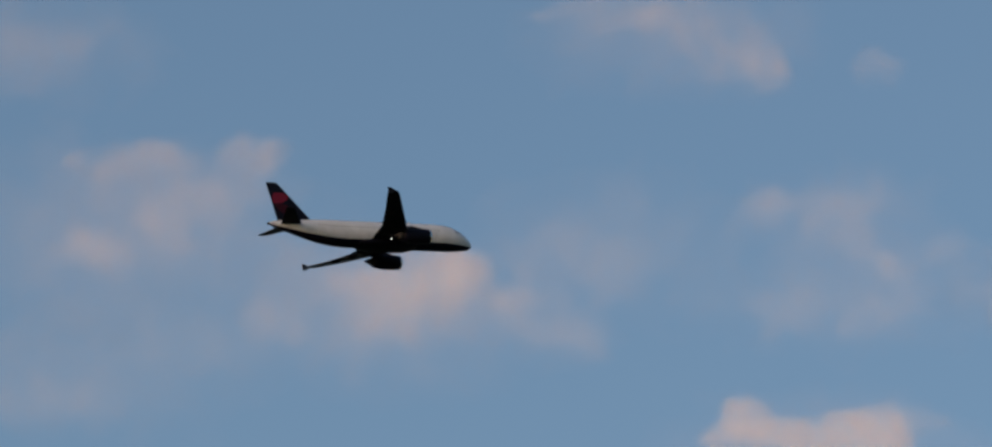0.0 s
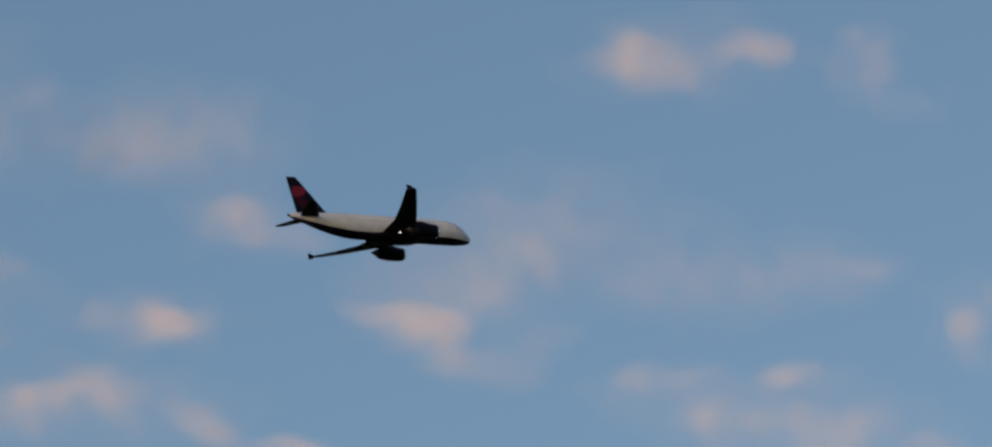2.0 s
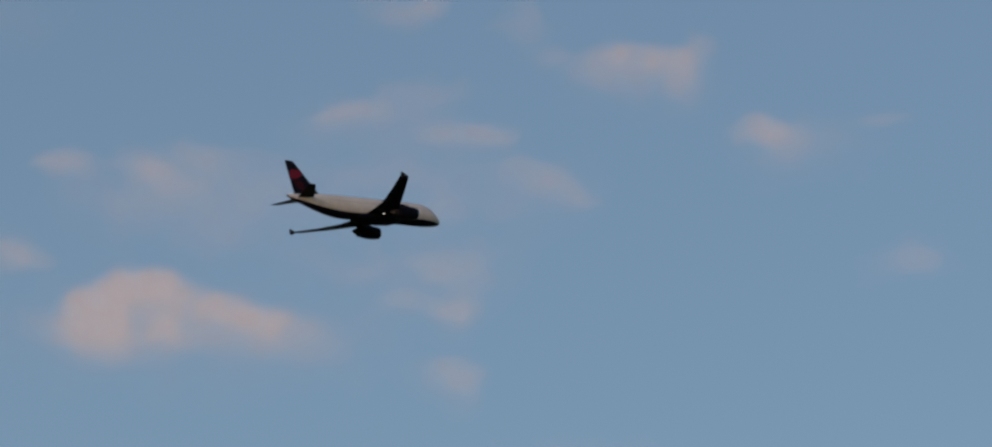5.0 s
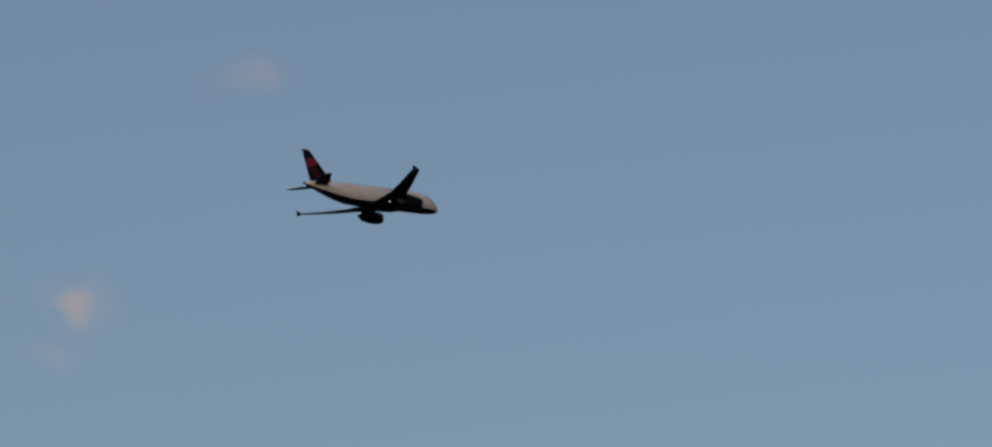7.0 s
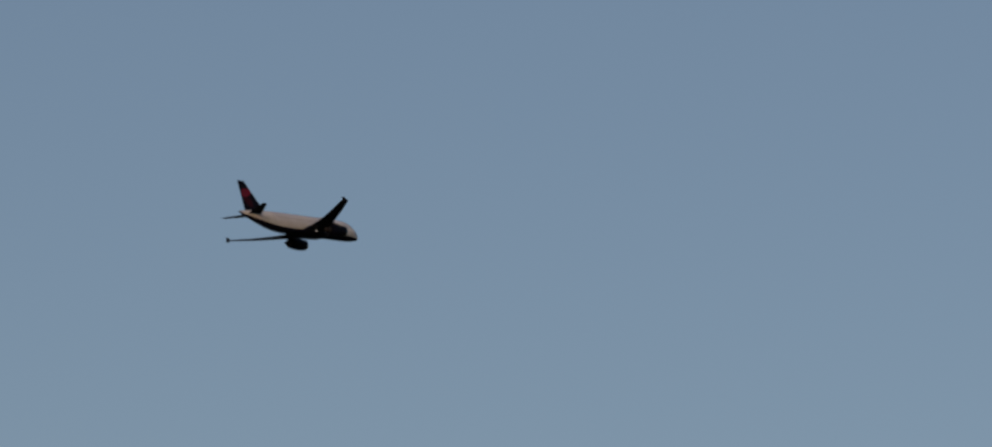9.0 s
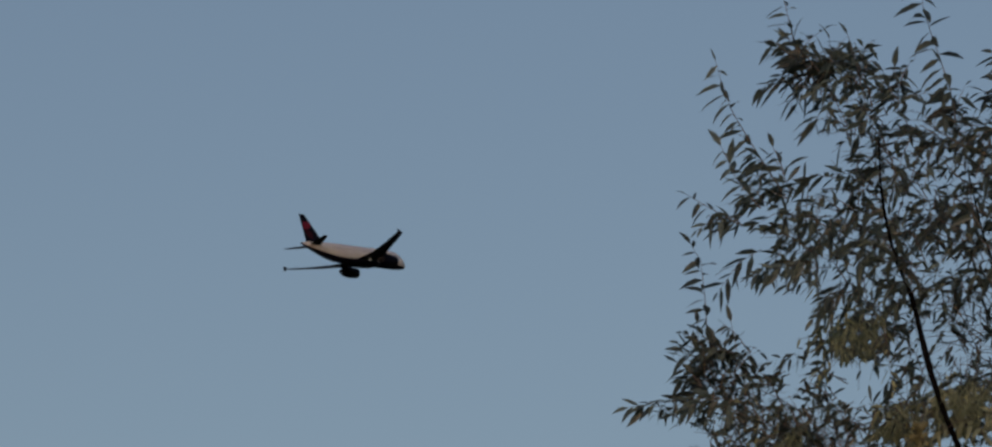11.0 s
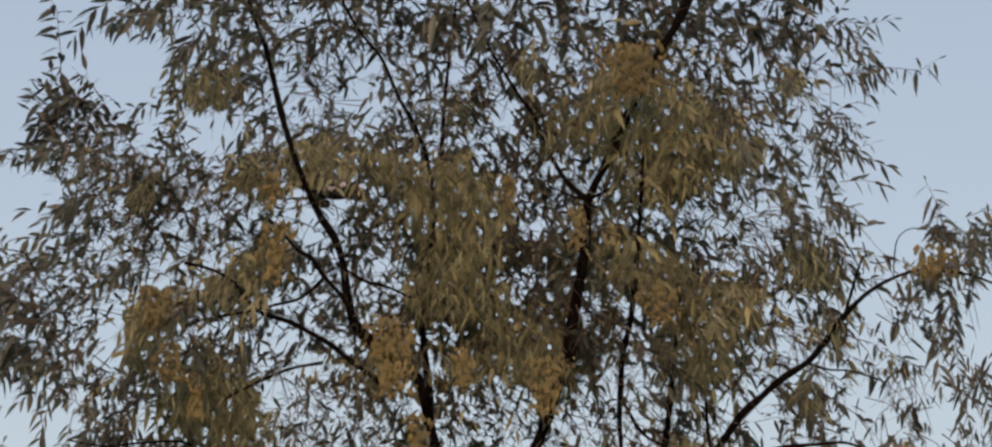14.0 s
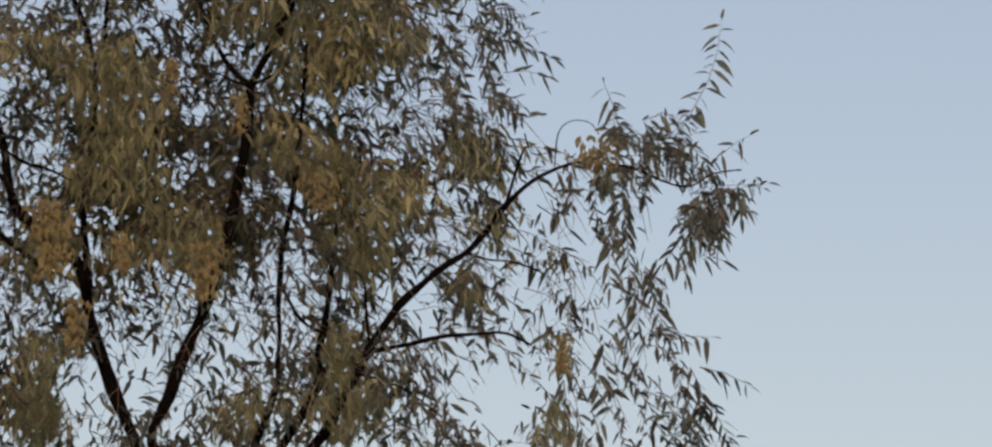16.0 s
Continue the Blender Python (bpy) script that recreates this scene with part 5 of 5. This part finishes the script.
# hanging golden seed tassels
def tassel(x, y, z, wide, high, n):
    """A hanging bunch of small dry seeds on fine stalks."""
    verts, faces = [], []
    for i in range(n):
        s = rng.random()
        px = x + rng.gauss(0, wide * 0.28) * (1 - 0.4 * s)
        pz = z + high * (0.5 - s)
        py = y + rng.gauss(0, wide * 0.25)
        ln, w = rng.uniform(0.014, 0.035), rng.uniform(0.004, 0.008)
        d = Vector((rng.uniform(-0.5, 0.5), rng.uniform(-0.5, 0.5), -1)).normalized()
        a = d.orthogonal().normalized() * w
        b = d.cross(a)
        p = placed((px, py, pz))
        k = len(verts)
        verts += [tuple(p), tuple(p + d * ln * 0.5 + a), tuple(p + d * ln * 0.5 - a * 0.5 + b * 0.87), tuple(p + d * ln * 0.5 - a * 0.5 - b * 0.87), tuple(p + d * ln)]
        faces += [(k, k + 1, k + 2), (k, k + 2, k + 3), (k, k + 3, k + 1), (k + 4, k + 2, k + 1), (k + 4, k + 3, k + 2), (k + 4, k + 1, k + 3)]
    me = bpy.data.meshes.new("seed_tassel")
    me.from_pydata(verts, [], faces)
    tagged(link("seed_tassel", me, TASSEL, tree, "hanging golden-brown seed tassel", smooth=False), kind="stuff")


tassel(-0.59, -0.66, 5.49, 0.09, 0.18, 136)
tassel(-0.26, -0.72, 5.18, 0.13, 0.21, 245)
tassel(-0.07, -0.66, 5.15, 0.06, 0.11, 57)
tassel(0.42, -0.72, 6.01, 0.18, 0.16, 245)
tassel(0.26, -0.66, 5.55, 0.06, 0.12, 66)
tassel(-0.93, -0.72, 5.34, 0.13, 0.11, 122)
tassel(-0.82, -0.66, 5.08, 0.06, 0.12, 66)
tassel(-0.20, -0.72, 4.94, 0.07, 0.16, 104)
tassel(1.27, -0.66, 5.44, 0.13, 0.09, 102)
tassel(1.17, -0.72, 4.86, 0.06, 0.11, 57)
tassel(0.17, -0.66, 5.10, 0.10, 0.16, 134)
tassel(-0.29, -0.72, 5.25, 0.09, 0.11, 81)
tassel(-0.61, -0.66, 5.67, 0.06, 0.11, 52)
tassel(0.07, -0.72, 5.66, 0.05, 0.09, 40)
tassel(-0.90, -0.72, 5.18, 0.09, 0.11, 81)
tassel(0.49, -0.66, 5.32, 0.11, 0.11, 102)


# ---- what moves ----
def attitude(x, y, z, heading, pitch, bank):
    """The airliner's pose: heading counter-clockwise from the x axis, nose up, right wing down."""
    return pose(x, y, z, 0, 0, heading) @ pose(0, 0, 0, 0, -pitch, 0) @ pose(0, 0, 0, bank, 0, 0)


def motions():
    flight = [
        (0, -196.6, 872.5, 377.6, 35.4, 7.2, 0.5),
        (0.5, -163.5, 896.3, 379.0, 34.6, 7.2, 0.3),
        (1, -130.1, 918.9, 379.9, 33.7, 7.2, 0.1),
        (1.5, -96.3, 940.3, 380.3, 32.9, 7.2, -0.3),
        (2, -62.3, 960.6, 380.3, 32.1, 7.3, -0.7),
        (2.5, -28.1, 979.9, 379.9, 31.4, 7.4, -1.2),
        (3, 6.2, 998.3, 379.2, 30.6, 7.4, -1.7),
        (3.5, 40.6, 1015.9, 378.3, 29.8, 7.6, -2.4),
        (4, 75.0, 1032.7, 377.2, 29.1, 7.7, -3.1),
        (4.5, 109.2, 1048.8, 375.9, 28.9, 7.5, -3.0),
        (5, 143.5, 1064.3, 374.4, 28.6, 7.2, -2.5),
        (5.5, 177.8, 1079.2, 372.7, 28.2, 6.9, -2.0),
        (6, 212.2, 1093.6, 371.0, 27.8, 6.6, -1.6),
        (6.5, 246.5, 1107.7, 369.2, 27.7, 6.4, -1.4),
        (7, 280.8, 1121.6, 367.5, 27.0, 6.5, -1.9),
        (7.5, 314.9, 1135.1, 365.8, 26.4, 6.6, -2.4),
        (8, 349.2, 1148.9, 364.2, 25.9, 6.6, -2.9),
        (8.5, 383.4, 1162.3, 362.5, 25.4, 6.6, -3.3),
        (9, 417.6, 1175.7, 360.8, 25.0, 6.6, -3.6),
        (9.5, 451.8, 1189.1, 359.3, 24.6, 6.6, -3.9),
        (10, 486.0, 1202.7, 358.0, 24.3, 6.5, -4.2),
        (10.5, 520.2, 1216.6, 357.0, 24.0, 6.4, -4.4),
        (11, 555.1, 1230.2, 356.8, 23.8, 6.3, -4.5),
        (11.5, 590.1, 1244.4, 356.2, 23.7, 6.2, -4.6),
        (12, 625.2, 1259.0, 356.0, 23.6, 6.0, -4.7),
        (12.5, 659.5, 1273.6, 355.7, 23.6, 6.0, -4.7),
        (13, 693.9, 1288.3, 355.5, 23.6, 6.0, -4.7),
        (14, 762.6, 1317.5, 354.9, 23.6, 6.0, -4.7),
        (15, 831.3, 1346.7, 354.4, 23.6, 6.0, -4.7),
        (16, 900.0, 1375.9, 353.9, 23.6, 6.0, -4.7),
    ]
    walk(jet, [(t, attitude(*row)) for t, *row in flight])
    # a light breeze: shoots nod on their roots, and the end of the right-hand bough bends over near the end
    times = [float(k) for k in range(15)] + [14.5, 15.0, 15.5, 16.0]
    bend = {15.0: (0.007, 0.0, 0.2), 15.5: (0.022, -0.012, 0.9), 16.0: (0.036, -0.02, 1.8)}
    for piece in loose_end:
        rows = []
        for t in times:
            dx, dz, tilt = bend.get(t, (0.0, 0.0, 0.0))
            rows.append((t, pose(PIVOT.x + dx, PIVOT.y, PIVOT.z + dz, 0, tilt, 0)))
        walk(piece, rows)
    for n, (shoot, root) in enumerate(swaying):
        rows = []
        for t in times:
            dx, dz, tilt = bend.get(t, (0.0, 0.0, 0.0)) if root.x > 1.15 else (0.0, 0.0, 0.0)
            turn = 0.7 * math.sin(1.3 * t + n * 1.7) + tilt
            rows.append((t, pose(root.x + dx, root.y, root.z + dz - dx * 0.3, 0.6 * math.sin(0.9 * t + n), turn, 0)))
        walk(shoot, rows)


motions()
